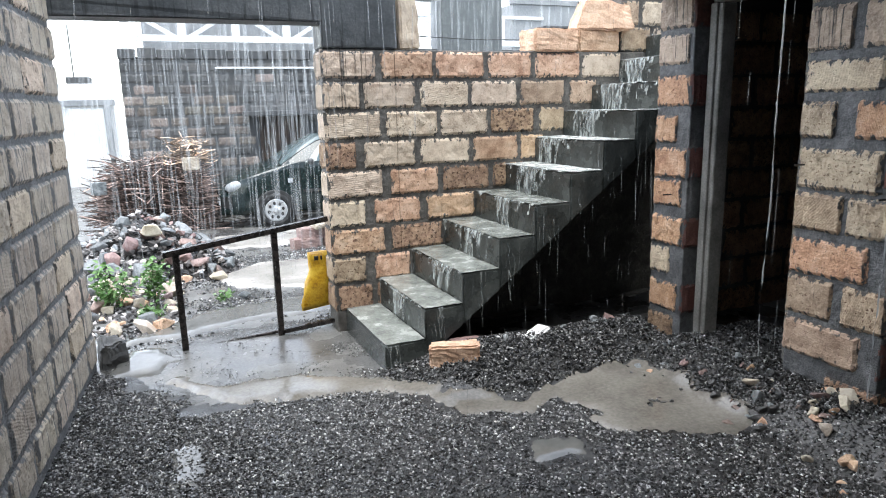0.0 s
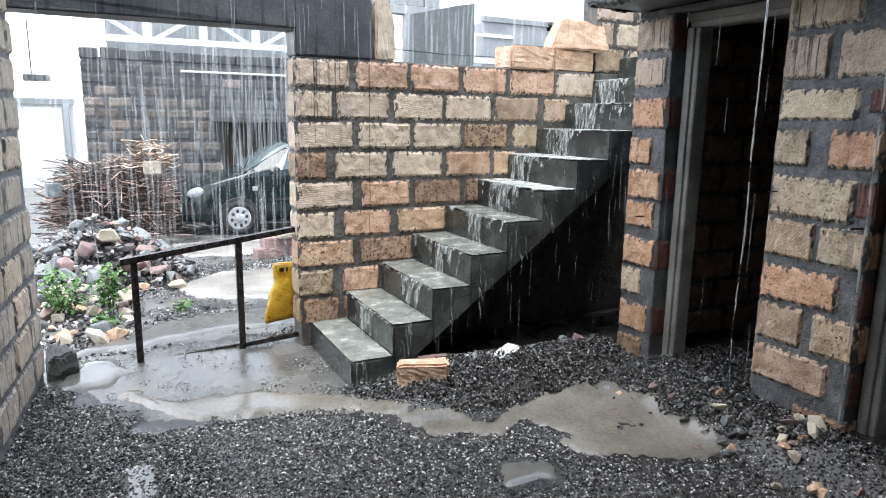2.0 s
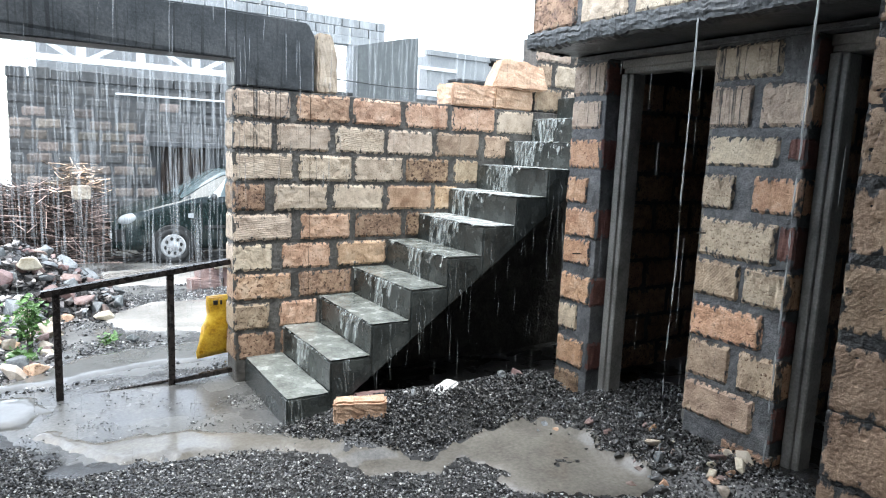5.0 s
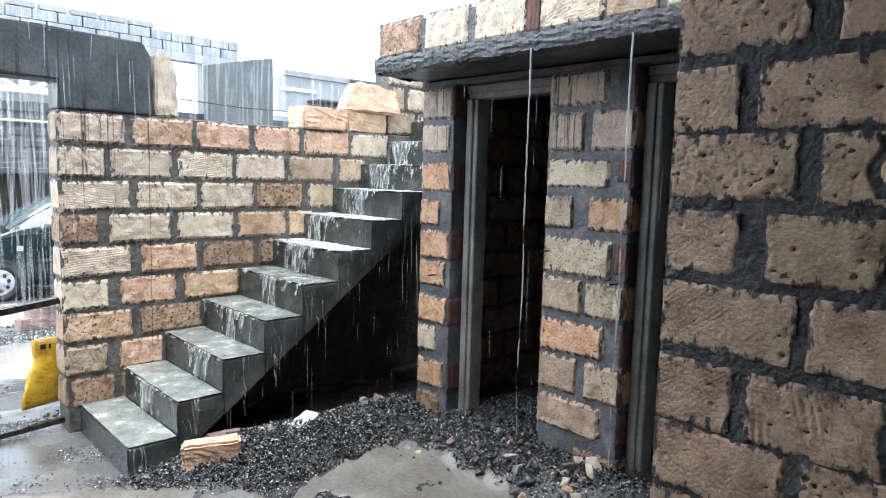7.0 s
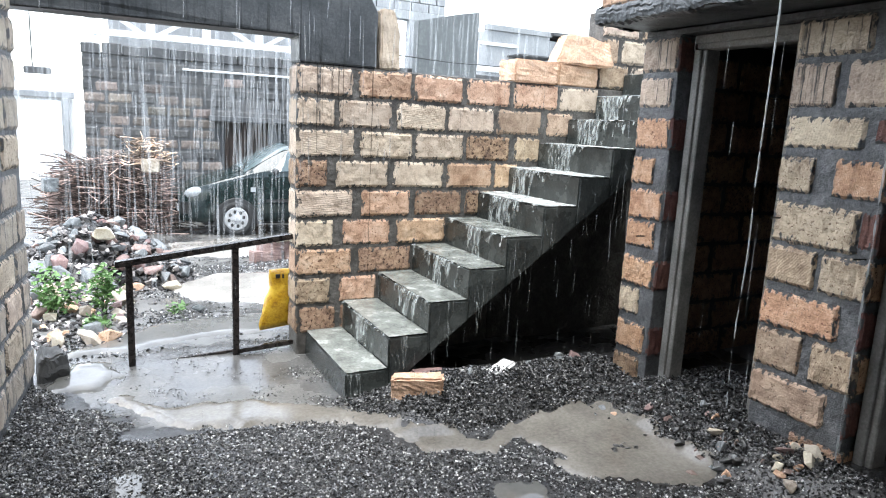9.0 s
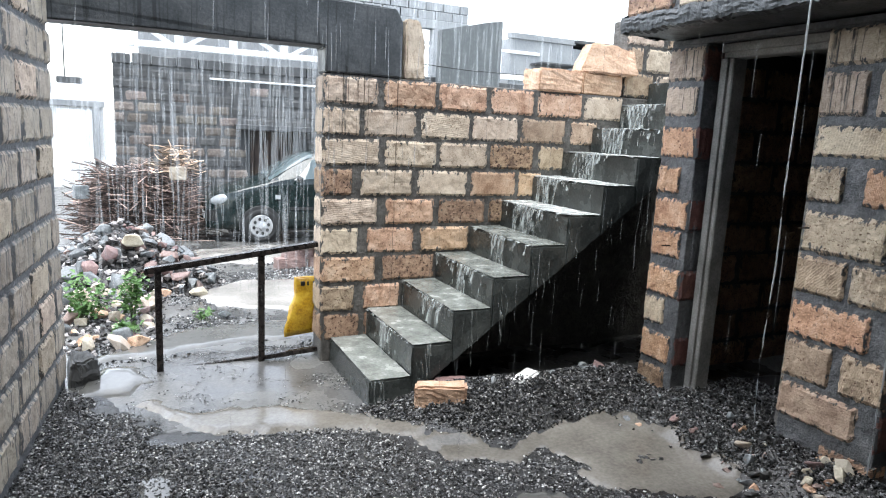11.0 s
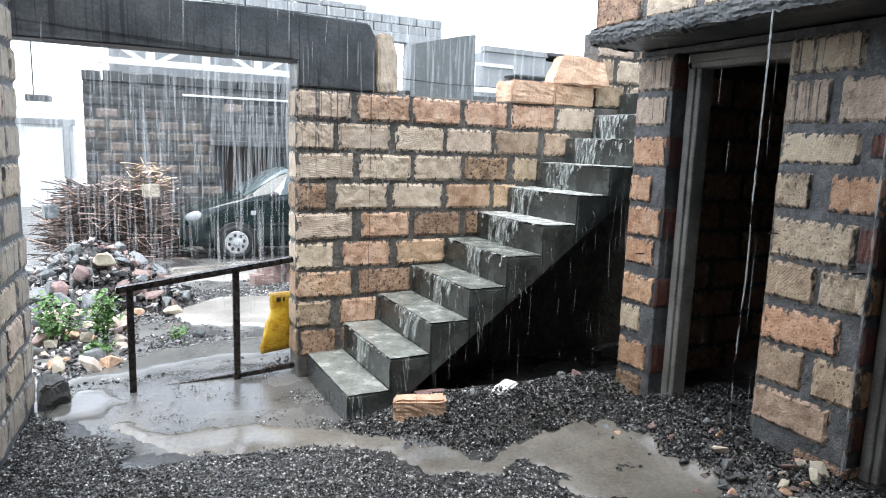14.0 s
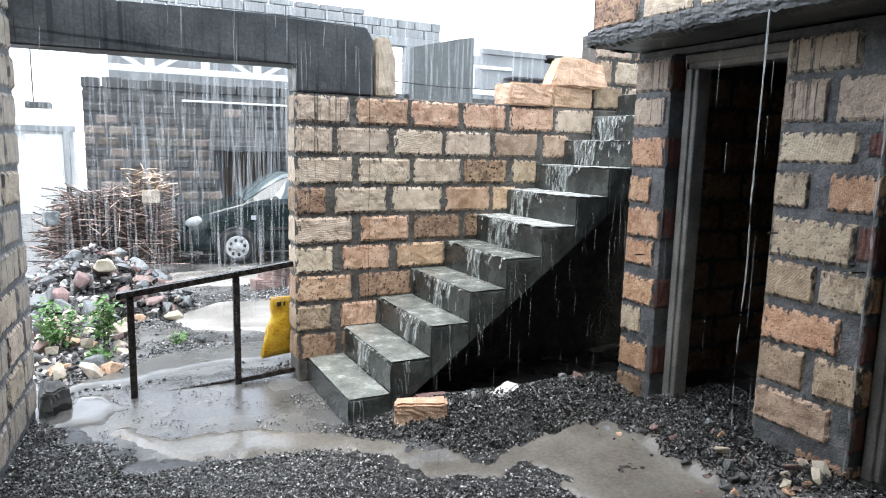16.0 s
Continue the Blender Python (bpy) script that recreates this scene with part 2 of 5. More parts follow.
M_RED = mat("red_laterite", [(0.085, 0.035, 0.03), (0.15, 0.065, 0.052), (0.21, 0.11, 0.09)], 14, (0.5, 0.85), 0.8, 80, spread=0.1, smear=WETGREY, ridges=0.65)
M_LOOSE = mat("loose_laterite", [(0.44, 0.265, 0.16), (0.66, 0.445, 0.295), (0.80, 0.60, 0.435)], 12, (0.6, 0.9), 1.0, 70, spread=0.1, depth=0.016, hole=(45, 0.12, (0.28, 0.13, 0.07)))
M_CONC = mat("dark_wet_concrete", [(0.028, 0.032, 0.034), (0.055, 0.06, 0.063), (0.095, 0.10, 0.102)], 5, (0.3, 0.6), 0.5, 60, streak=((0.022, 0.024, 0.026), 0.56))
M_STEP = mat("wet_step_concrete", [(0.022, 0.025, 0.024), (0.045, 0.051, 0.049), (0.085, 0.094, 0.088)], 6, (0.14, 0.36), 0.45, 70)
M_FRAME = mat("cement_door_frame", [(0.12, 0.117, 0.108), (0.215, 0.208, 0.192), (0.32, 0.31, 0.285)], 7, (0.4, 0.7), 0.3, 80)
M_METAL = mat("rusty_black_steel", [(0.012, 0.011, 0.011), (0.025, 0.022, 0.021), (0.05, 0.036, 0.03)], 25, (0.14, 0.4), 0.25, 120, metal=0.3)
M_GROUND = mat("wet_ground", [(0.06, 0.06, 0.06), (0.105, 0.104, 0.10), (0.20, 0.195, 0.18)], 2.4, (0.06, 0.42), 0.3, 55)
M_SAND = mat("wet_silt", [(0.115, 0.107, 0.093), (0.175, 0.163, 0.142), (0.24, 0.224, 0.198)], 3, (0.06, 0.26), 0.14, 50)
M_GRAVEL = mat("wet_dark_gravel", [(0.014, 0.014, 0.0145), (0.034, 0.034, 0.034), (0.075, 0.073, 0.07)], 40, (0.12, 0.45), 0.2, 200, islands=True)
M_GRIT = mat("wet_grey_grit", [(0.024, 0.024, 0.025), (0.06, 0.06, 0.06), (0.135, 0.132, 0.126)], 40, (0.12, 0.45), 0.2, 200, islands=True)
# Near-black plaster: the shade of the closed rooms is put into its colour.
M_PLASTER = mat("shade_dark_plaster", [(0.04, 0.04, 0.042), (0.06, 0.06, 0.06), (0.085, 0.083, 0.08)], 4, (0.6, 0.9), 0.4, 50)
M_ROCK = mat("grey_stone", [(0.085, 0.094, 0.10), (0.175, 0.187, 0.193), (0.30, 0.308, 0.31)], 7, (0.3, 0.7), 0.6, 60, spread=0.35)
M_BEDROCK = mat("black_wet_stone", [(0.02, 0.02, 0.02), (0.045, 0.045, 0.044), (0.09, 0.088, 0.084)], 9, (0.2, 0.55), 0.6, 60, spread=0.3)
M_ROCKP = mat("pink_stone", [(0.14, 0.09, 0.08), (0.24, 0.165, 0.145), (0.36, 0.27, 0.24)], 7, (0.35, 0.75), 0.6, 60, spread=0.3)
M_ROCKC = mat("pale_stone", [(0.32, 0.26, 0.19), (0.48, 0.42, 0.33), (0.6, 0.55, 0.46)], 7, (0.4, 0.8), 0.6, 60, spread=0.25)
M_STICK = mat("red_brown_twigs", [(0.045, 0.033, 0.029), (0.09, 0.064, 0.055), (0.15, 0.115, 0.098)], 5, (0.4, 0.8), 0.3, 40, islands=True)
M_STRAW = mat("pale_twigs", [(0.13, 0.092, 0.066), (0.22, 0.16, 0.115), (0.31, 0.235, 0.175)], 5, (0.5, 0.85), 0.3, 40, islands=True)
M_LEAF = mat("green_leaf", [(0.05, 0.115, 0.025), (0.11, 0.225, 0.06), (0.22, 0.36, 0.13)], 12, (0.35, 0.6), 0.1, 60)
M_STEM = mat("green_stem", [(0.05, 0.09, 0.03), (0.09, 0.14, 0.05)], 12, (0.5, 0.8), 0.1, 60)
M_FARBLOCK = mat("wet_block", [(0.09, 0.08, 0.07), (0.185, 0.16, 0.135), (0.31, 0.27, 0.225)], 2.2, (0.5, 0.9), 0.5, 25, spread=0.45, smear=(0.085, 0.085, 0.085))
M_FARDARK = mat("soaked_block", [(0.05, 0.051, 0.052), (0.08, 0.08, 0.079), (0.115, 0.112, 0.108)], 2.2, (0.5, 0.9), 0.5, 25, spread=0.2)
M_FARWALL = mat("damp_block_wall", [(0.042, 0.044, 0.047), (0.072, 0.074, 0.076), (0.11, 0.11, 0.108)], 1.6, (0.5, 0.9), 0.5, 20)
M_FARGREY = mat("grey_block", [(0.22, 0.235, 0.245), (0.30, 0.31, 0.32), (0.37, 0.38, 0.385)], 1.5, (0.6, 0.9), 0.2, 15, spread=0.1)
M_WHITE = mat("white_steel", [(0.72, 0.74, 0.76), (0.82, 0.83, 0.84)], 3, (0.35, 0.55), 0.05, 20)
M_WALLWHITE = mat("white_wall_paint", [(0.7, 0.7, 0.69), (0.8, 0.8, 0.79), (0.84, 0.84, 0.83)], 2, (0.6, 0.9), 0.1, 20)
M_WOOD = mat("old_dark_wood", [(0.035, 0.025, 0.02), (0.07, 0.05, 0.04), (0.12, 0.09, 0.07)], 6, (0.6, 0.9), 0.3, 50, streak=((0.03, 0.022, 0.018), 0.55))
M_YELLOW = mat("yellow_plastic", [(0.30, 0.13, 0.01), (0.60, 0.35, 0.02), (0.74, 0.50, 0.05)], 14, (0.25, 0.5), 0.3, 60)
M_PAINT = mat("dark_green_paint", [(0.006, 0.014, 0.014), (0.012, 0.022, 0.021)], 2, (0.08, 0.2), 0.0, 20, specular=0.6)
M_TYRE = mat("tyre_rubber", [(0.012, 0.012, 0.012), (0.03, 0.03, 0.03)], 20, (0.6, 0.85), 0.2, 90)
M_ALLOY = mat("silver_hubcap", [(0.45, 0.46, 0.47), (0.6, 0.61, 0.62)], 10, (0.25, 0.4), 0.05, 50, metal=0.6)
M_DARK = mat("black_plastic_and_hollows", [(0.01, 0.01, 0.01), (0.025, 0.025, 0.025)], 10, (0.4, 0.6), 0.05, 60)


def glass(name, color, rough=0.03, alpha=0.0, specular=0.6):
    m = bpy.data.materials.new(name)
    m.use_nodes = True
    b = m.node_tree.nodes["Principled BSDF"]
    b.inputs["Base Color"].default_value = (*color, 1)
    b.inputs["Roughness"].default_value = rough
    b.inputs["Specular IOR Level"].default_value = specular
    if alpha:
        b.inputs["Alpha"].default_value = alpha
    return m


# Opaque panes; the grey base carries part of the sky they reflect.
M_GLASS = glass("car_glass", (0.09, 0.12, 0.125), 0.02, 0, 0.9)
M_LAMP = glass("headlamp_glass", (0.36, 0.38, 0.39), 0.08)
M_WATER = glass("running_water", (0.66, 0.71, 0.70), 0.1, 0.34)
M_FOAM = glass("foamy_water", (0.74, 0.79, 0.77), 0.25, 0.5)
nt_ = M_FOAM.node_tree
tn_, mr_ = nt_.nodes.new("ShaderNodeTexNoise"), nt_.nodes.new("ShaderNodeMapRange")
tc_, mp_ = nt_.nodes.new("ShaderNodeTexCoord"), nt_.nodes.new("ShaderNodeMapping")
mp_.inputs["Scale"].default_value = (60, 60, 13)
tn_.inputs["Scale"].default_value = 1.0
tn_.inputs["Detail"].default_value = 3.0
mr_.inputs["From Min"].default_value, mr_.inputs["From Max"].default_value = 0.40, 0.70
mr_.inputs["To Min"].default_value, mr_.inputs["To Max"].default_value = 0.08, 0.6
nt_.links.new(tc_.outputs["Object"], mp_.inputs["Vector"])
nt_.links.new(mp_.outputs["Vector"], tn_.inputs["Vector"])
nt_.links.new(tn_.outputs[0], mr_.inputs["Value"])
nt_.links.new(mr_.outputs[0], nt_.nodes["Principled BSDF"].inputs["Alpha"])
M_SPILL = glass("spilling_water", (0.66, 0.71, 0.70), 0.1, 0.16)
M_RAIN = glass("rain", (0.85, 0.88, 0.9), 0.2, 0.14)
M_PUDDLE = mat("rain_puddle", [(0.12, 0.12, 0.112), (0.17, 0.168, 0.157)], 3, (0.03, 0.16), 0.05, 30, specular=0.7)
M_STREAM = glass("pouring_water", (0.80, 0.84, 0.85), 0.15, 0.34)
M_MIST = glass("rain_haze", (0.85, 0.88, 0.9), 0.3, 0.065)
# Pale opaque base stands in for the sky mirrored in the wet treads.
M_FILM = mat("sheen_pale_water", [(0.13, 0.14, 0.13), (0.23, 0.245, 0.225), (0.38, 0.395, 0.37)], 9, (0.05, 0.3), 0.5, 55)
M_BED = mat("black_mud_and_shade", [(0.014, 0.014, 0.0145), (0.027, 0.027, 0.027), (0.05, 0.049, 0.047)], 6, (0.15, 0.5), 0.7, 60)
M_RUBBLE = mat("mixed_rubble", [(0.045, 0.043, 0.043), (0.085, 0.078, 0.075), (0.14, 0.125, 0.115)], 4, (0.3, 0.7), 0.4, 60, islands=True)
# Pale base carries the sky reflection of the wet yard in its colour.
M_WASH = mat("sheen_pale_wash", [(0.22, 0.205, 0.185), (0.34, 0.32, 0.29), (0.46, 0.44, 0.41)], 1.8, (0.08, 0.3), 0.2, 40)
# Lighter, bluer grey: the rain haze is put into the plaster's colour.
M_HAZE = mat("hazed_plaster", [(0.085, 0.095, 0.096), (0.125, 0.137, 0.138), (0.19, 0.20, 0.20)], 7, (0.5, 0.8), 0.2, 20, streak=((0.105, 0.112, 0.116), 0.5))
M_DRIP = glass("dark_drip_stain", (0.03, 0.025, 0.02), 0.15, 0.6)
M_FROTH = mat("frothy_water", [(0.36, 0.38, 0.365), (0.58, 0.61, 0.59), (0.80, 0.82, 0.80)], 16, (0.08, 0.35), 0.6, 60)


# ---- helpers for meshes ----
def obj(name, bm, material, parent=None, label="", smooth=False):
    me = bpy.data.meshes.new(name)
    bm.normal_update()
    bm.to_mesh(me)
    bm.free()
    me.materials.append(material)
    if smooth:
        me.polygons.foreach_set("use_smooth", [True] * len(me.polygons))
    ob = new(name, me)
    if parent is not None:
        ob.parent = parent
    if label:
        ob["label"] = label
    return ob


def part(name, bm, material, parent, label="", smooth=False):
    return obj(name, bm, material, parent, label, smooth)


def thing(name, x=0, y=0, z=0, rz=0):
    e = new(name)
    e.empty_display_size = 0.1
    e.matrix_world = pose(x, y, z, 0, 0, rz)
    return e


def box(x0, x1, y0, y1, z0, z1, bevel=0.0, seg=1):
    bm = bmesh.new()
    bmesh.ops.create_cube(bm, size=1)
    for v in bm.verts:
        v.co = Vector(((x0 + x1) / 2 + v.co.x * (x1 - x0), (y0 + y1) / 2 + v.co.y * (y1 - y0), (z0 + z1) / 2 + v.co.z * (z1 - z0)))
    if bevel:
        bmesh.ops.bevel(bm, geom=bm.edges[:], offset=bevel, segments=seg, affect="EDGES")
    return bm


def rough_box(x0, x1, y0, y1, z0, z1, cuts=2, amp=0.006, bevel=0.01, freq=9.0):
    """A box with worn edges and an uneven surface."""
    bm = box(x0, x1, y0, y1, z0, z1, bevel)
    if cuts:
        bmesh.ops.subdivide_edges(bm, edges=[e for e in bm.edges if e.calc_length() > 0.05], cuts=cuts, use_grid_fill=True)
    for v in bm.verts:
        v.co += Vector(noise.noise_vector(v.co * freq)) * amp
    return bm


def prism(points, y0, y1, bevel=0.0):
    """An outline in x and z, drawn out from y0 to y1."""
    bm = bmesh.new()
    a = [bm.verts.new((x, y0, z)) for x, z in points]
    b = [bm.verts.new((x, y1, z)) for x, z in points]
    bm.faces.new(a)
    bm.faces.new(b[::-1])
    for i in range(len(a)):
        j = (i + 1) % len(a)
        bm.faces.new((a[i], b[i], b[j], a[j]))
    bmesh.ops.recalc_face_normals(bm, faces=bm.faces[:])
    if bevel:
        bmesh.ops.bevel(bm, geom=bm.edges[:], offset=bevel, segments=2, affect="EDGES")
    return bm


def tube(a, b, r, sides=8, r2=None):
    bm = bmesh.new()
    a, b = Vector(a), Vector(b)
    d = b - a
    bmesh.ops.create_cone(bm, cap_ends=True, segments=sides, radius1=r, radius2=r if r2 is None else r2, depth=d.length)
    m = Matrix.Translation((a + b) / 2) @ d.to_track_quat("Z", "Y").to_matrix().to_4x4()
    bmesh.ops.transform(bm, matrix=m, verts=bm.verts[:])
    return bm


def joined(*bms):
    """Several bmeshes as one."""
    first = bms[0]
    for other in bms[1:]:
        me = bpy.data.meshes.new("joining")
        other.to_mesh(me)
        other.free()
        first.from_mesh(me)
        bpy.data.meshes.remove(me)
    return first


def stone_bm(r, seed, flat=0.7):
    """A broken stone: the hull of a few corners, with sharp facets."""
    rnd = random.Random(seed)
    bm = bmesh.new()
    for k in range(15):
        d = Vector((rnd.gauss(0, 1), rnd.gauss(0, 1), rnd.gauss(0, 1))).normalized() * rnd.uniform(0.72, 1.08)
        bm.verts.new((d.x * r * 1.15, d.y * r * 0.9, d.z * r * flat))
    res = bmesh.ops.convex_hull(bm, input=bm.verts[:])
    bmesh.ops.delete(bm, geom=[g for g in res["geom_interior"] if isinstance(g, bmesh.types.BMVert)], context="VERTS")
    bmesh.ops.bevel(bm, geom=bm.edges[:], offset=0.04 * r, segments=1, affect="EDGES")
    return bm


def mesh_of(name, verts, faces, material):
    me = bpy.data.meshes.new(name)
    me.from_pydata(verts, [], faces)
    me.update()
    me.materials.append(material)
    return me


# ---- masonry ----
def smooth01(a, b, v):
    t = min(max((v - a) / (b - a), 0.0), 1.0)
    return t * t * (3 - 2 * t)


def block_mesh(seed, cols=17, rws=9):
    """The face of a hand-cut block, 1 by 1, standing 1 proud: it sinks into the mortar along a ragged rim."""
    verts, faces = [], []
    for j in range(rws):
        for i in range(cols):
            u, v = i / (cols - 1) - 0.5, j / (rws - 1) - 0.5
            p = Vector((u * 0.37, seed * 1.7, v * 0.17))
            d = min((0.5 - abs(u)) * 0.37, (0.5 - abs(v)) * 0.17) + 0.007 * noise.noise(p * 38) + 0.005 * noise.noise(p * 95)
            # the corners are worn round
            c = math.hypot(max(0.0, abs(u) * 0.37 - 0.155), max(0.0, abs(v) * 0.17 - 0.055))
            d = min(d, 0.036 - c + 0.008 * noise.noise(p * 30))
            f = smooth01(-0.004, 0.016, d)
            high = 0.45 - 1.45 * f + f * (0.42 * noise.noise(p * 17) + 0.34 * noise.noise(p * 60))
            verts.append((u * 1.0, high, v * 1.0))
    for j in range(rws - 1):
        for i in range(cols - 1):
            a = j * cols + i
            faces.append((a, a + 1, a + cols + 1, a + cols))
    ring = [i for i in range(cols)] + [(j + 1) * cols - 1 for j in range(1, rws)] + [(rws - 1) * cols + i for i in range(cols - 2, -1, -1)] + [j * cols for j in range(rws - 2, 0, -1)]
    base = len(verts)
    verts += [(verts[k][0], 1.2, verts[k][2]) for k in ring]
    for q in range(len(ring)):
        r = (q + 1) % len(ring)
        faces.append((ring[r], ring[q], base + q, base + r))
    return verts, faces


BLOCKS = {}
for M in (M_CREAM, M_TAN, M_ORANGE, M_BROWN, M_STAIN, M_RED, M_PALE, M_PIERC, M_PIERO, M_FARBLOCK, M_FARDARK, M_FARGREY):
    BLOCKS[M] = []
    for s in range(8):
        vs, fs = block_mesh(s, 9, 5) if M in (M_FARBLOCK, M_FARDARK, M_FARGREY) else block_mesh(s)
        BLOCKS[M].append(mesh_of("block", vs, fs, M))
LETTER = {"c": M_CREAM, "t": M_TAN, "o": M_ORANGE, "b": M_BROWN, "s": M_STAIN, "r": M_RED, "p": M_PALE, "e": M_PIERC, "q": M_PIERO, "f": M_FARBLOCK, "d": M_FARDARK, "g": M_FARGREY}
brnd = random.Random(5)


def lay(wall, at, u, u0, u1, z0, z1, kind, proud=0.011):
    """One block of a wall: at is the point where u = 0, u the level direction along its face, with the open side on its right."""
    u = Vector((u[0], u[1], 0)).normalized()
    inward = Vector((-u.y, u.x, 0))
    ob = new("block", brnd.choice(BLOCKS[LETTER[kind]]))
    mid = Vector((at[0], at[1], 0)) + u * (u0 + u1) / 2
    mid.z = (z0 + z1) / 2
    p = proud * brnd.uniform(0.75, 1.3)
    flip = brnd.choice((1, -1))
    m = Matrix.Identity(4)
    m.col[0] = (*(u * (u1 - u0 + 0.022)), 0)
    m.col[1] = (*(inward * p), 0)
    m.col[2] = (0, 0, z1 - z0 + 0.02, 0)
    m.col[3] = (*mid, 1)
    ob.parent = wall
    ob.matrix_world = m @ Matrix.Rotation(radians(brnd.uniform(-1.0, 1.0)), 4, "Y")
    return ob


def courses(wall, at, u, length, z0, z1, step=0.195, run=0.395, joint=0.042, kinds="c", proud=0.011, skip=None, first=0):
    """Courses of blocks in half bond, of uneven lengths."""
    k, z = first, z0
    while z + step * 0.8 <= z1:
        p = -run * (0.5 if k % 2 else 0.0) + brnd.uniform(-0.03, 0.03)
        while p < length:
            n = run * brnd.uniform(0.92, 1.08)
            a, b = max(p, 0.0), min(p + n - joint, length)
            if b - a > 0.07 and not (skip and skip((a + b) / 2, z)):
                lay(wall, at, u, a, b, z + 0.014, z + step - 0.016, brnd.choice(kinds), proud)
            p += n
        z += step
        k += 1


# ---- ground ----
def ground_z(x, y):
    """Level floor inside, a heap of chippings along the stair and the doors, a slope down to the yard."""
    z = -0.058 * min(max(y - 4.45, 0.0), 9.0)
    inside = 1 - smooth01(4.2, 4.45, y)
    z += inside * (0.18 * smooth01(2.4, 2.74, x) * smooth01(3.6, 2.2, y) ** 0.3 * smooth01(3.05, 2.6, y))
    z += inside * 0.15 * smooth01(1.1, 1.55, x) * smooth01(2.74, 3.08, y) * (1 - 1.4 * smooth01(3.14, 3.55, y))
    z += inside * 0.03 * noise.noise(Vector((x * 1.7, y * 1.7, 0.0)))
    z += 0.12 * math.exp(-((x + 0.35) / 0.45) ** 2 - ((y - 6.2) / 1.3) ** 2)
    z += 0.03 * noise.noise(Vector((x * 0.9, y * 0.9, 4.0))) * (1 - inside)
    return z


def axis_steps(lo, hi, fine_lo, fine_hi, fine, coarse):
    out, v = [], lo
    while v < hi:
        out.append(v)
        v += fine if fine_lo <= v < fine_hi else coarse * (1 + 0.12 * (fine_lo - v if v < fine_lo else v - fine_hi))
    return out + [hi]


gx = axis_steps(-150, 150, -1.5, 4.0, 0.07, 0.3)
gy = axis_steps(-30, 260, -0.6, 9.0, 0.07, 0.3)
gv = [(x, y, ground_z(x, y) + (0.005 * noise.noise(Vector((x * 9, y * 9, 1.0))) if abs(x) < 5 and y < 12 else 0)) for y in gy for x in gx]
gf = [(j * len(gx) + i, j * len(gx) + i + 1, (j + 1) * len(gx) + i + 1, (j + 1) * len(gx) + i) for j in range(len(gy) - 1) for i in range(len(gx) - 1)]
ground = new("ground", mesh_of("ground", gv, gf, M_GROUND))
for p in ground.data.polygons:
    p.use_smooth = True
tagged(ground, "wet grey ground of mud and grit with shallow water", "ground", kind="structure")


def shore(x, y, poly):
    """The distance to an outline, positive inside."""
    best = 9.0
    for i in range(len(poly)):
        (x1, y1), (x2, y2) = poly[i - 1], poly[i]
        dx, dy = x2 - x1, y2 - y1
        t = min(max(((x - x1) * dx + (y - y1) * dy) / (dx * dx + dy * dy), 0), 1)
        best = min(best, math.hypot(x - x1 - t * dx, y - y1 - t * dy))
    return best if inside_poly(x, y, poly) else -best


def inside_poly(x, y, poly):
    odd = False
    for i in range(len(poly)):
        (x1, y1), (x2, y2) = poly[i], poly[i - 1]
        if (y1 > y) != (y2 > y) and x < (x2 - x1) * (y - y1) / (y2 - y1) + x1:
            odd = not odd
    return odd


WET = []


def sheet(name, outline, material, lift, label, step=0.035, flat=0.0, keep=True):
    """A shallow film on the ground inside an outline; it dips under the ground at its shore."""
    if keep:
        WET.append(outline)
    xs, ys = [p[0] for p in outline], [p[1] for p in outline]
    nx, ny = int((max(xs) - min(xs) + 0.2) / step) + 1, int((max(ys) - min(ys) + 0.2) / step) + 1
    index, vs, fs = {}, [], []
    for j in range(ny):
        for i in range(nx):
            x, y = min(xs) - 0.1 + i * step, min(ys) - 0.1 + j * step
            d = shore(x, y, outline) + 0.075 * noise.noise(Vector((x * 5, y * 5, 2.0))) + 0.04 * noise.noise(Vector((x * 17, y * 17, 5.0)))
            if d > -0.07:
                index[i, j] = len(vs)
                rise = min(max((d + 0.035) / 0.07, 0.0), 1.0)
                vs.append((x, y, ground_z(x, y) - 0.016 + (lift + 0.016) * rise * rise * (3 - 2 * rise)))
    for i, j in index:
        q = [(i, j), (i + 1, j), (i + 1, j + 1), (i, j + 1)]
        if all(k in index for k in q):
            fs.append([index[k] for k in q])
    ob = new(name, mesh_of(name, vs, fs, material))
    ob.data.polygons.foreach_set("use_smooth", [True] * len(fs))
    return tagged(ob, label, "puddle", kind="structure")


SILT = [(-0.1, 3.82), (0.0, 3.85), (0.23, 3.66), (0.37, 3.65), (0.7, 3.52), (0.98, 3.38), (1.16, 3.16), (1.28, 2.97), (1.53, 2.83), (1.65, 2.75), (2.0, 2.82), (2.3, 2.84),
        (2.52, 2.78), (2.52, 2.6), (2.56, 2.47), (2.5, 2.33), (2.56, 2.17), (2.5, 1.98), (2.4, 1.86), (2.1, 1.98), (1.82, 2.2), (1.82, 2.33), (1.9, 2.36), (1.86, 2.49), (1.82, 2.62),
        (1.62, 2.53), (1.32, 2.65), (1.21, 2.81), (1.1, 2.99), (0.91, 3.14), (0.7, 3.19), (0.53, 3.23), (0.3, 3.26), (0.2, 3.42), (0.12, 3.66)]
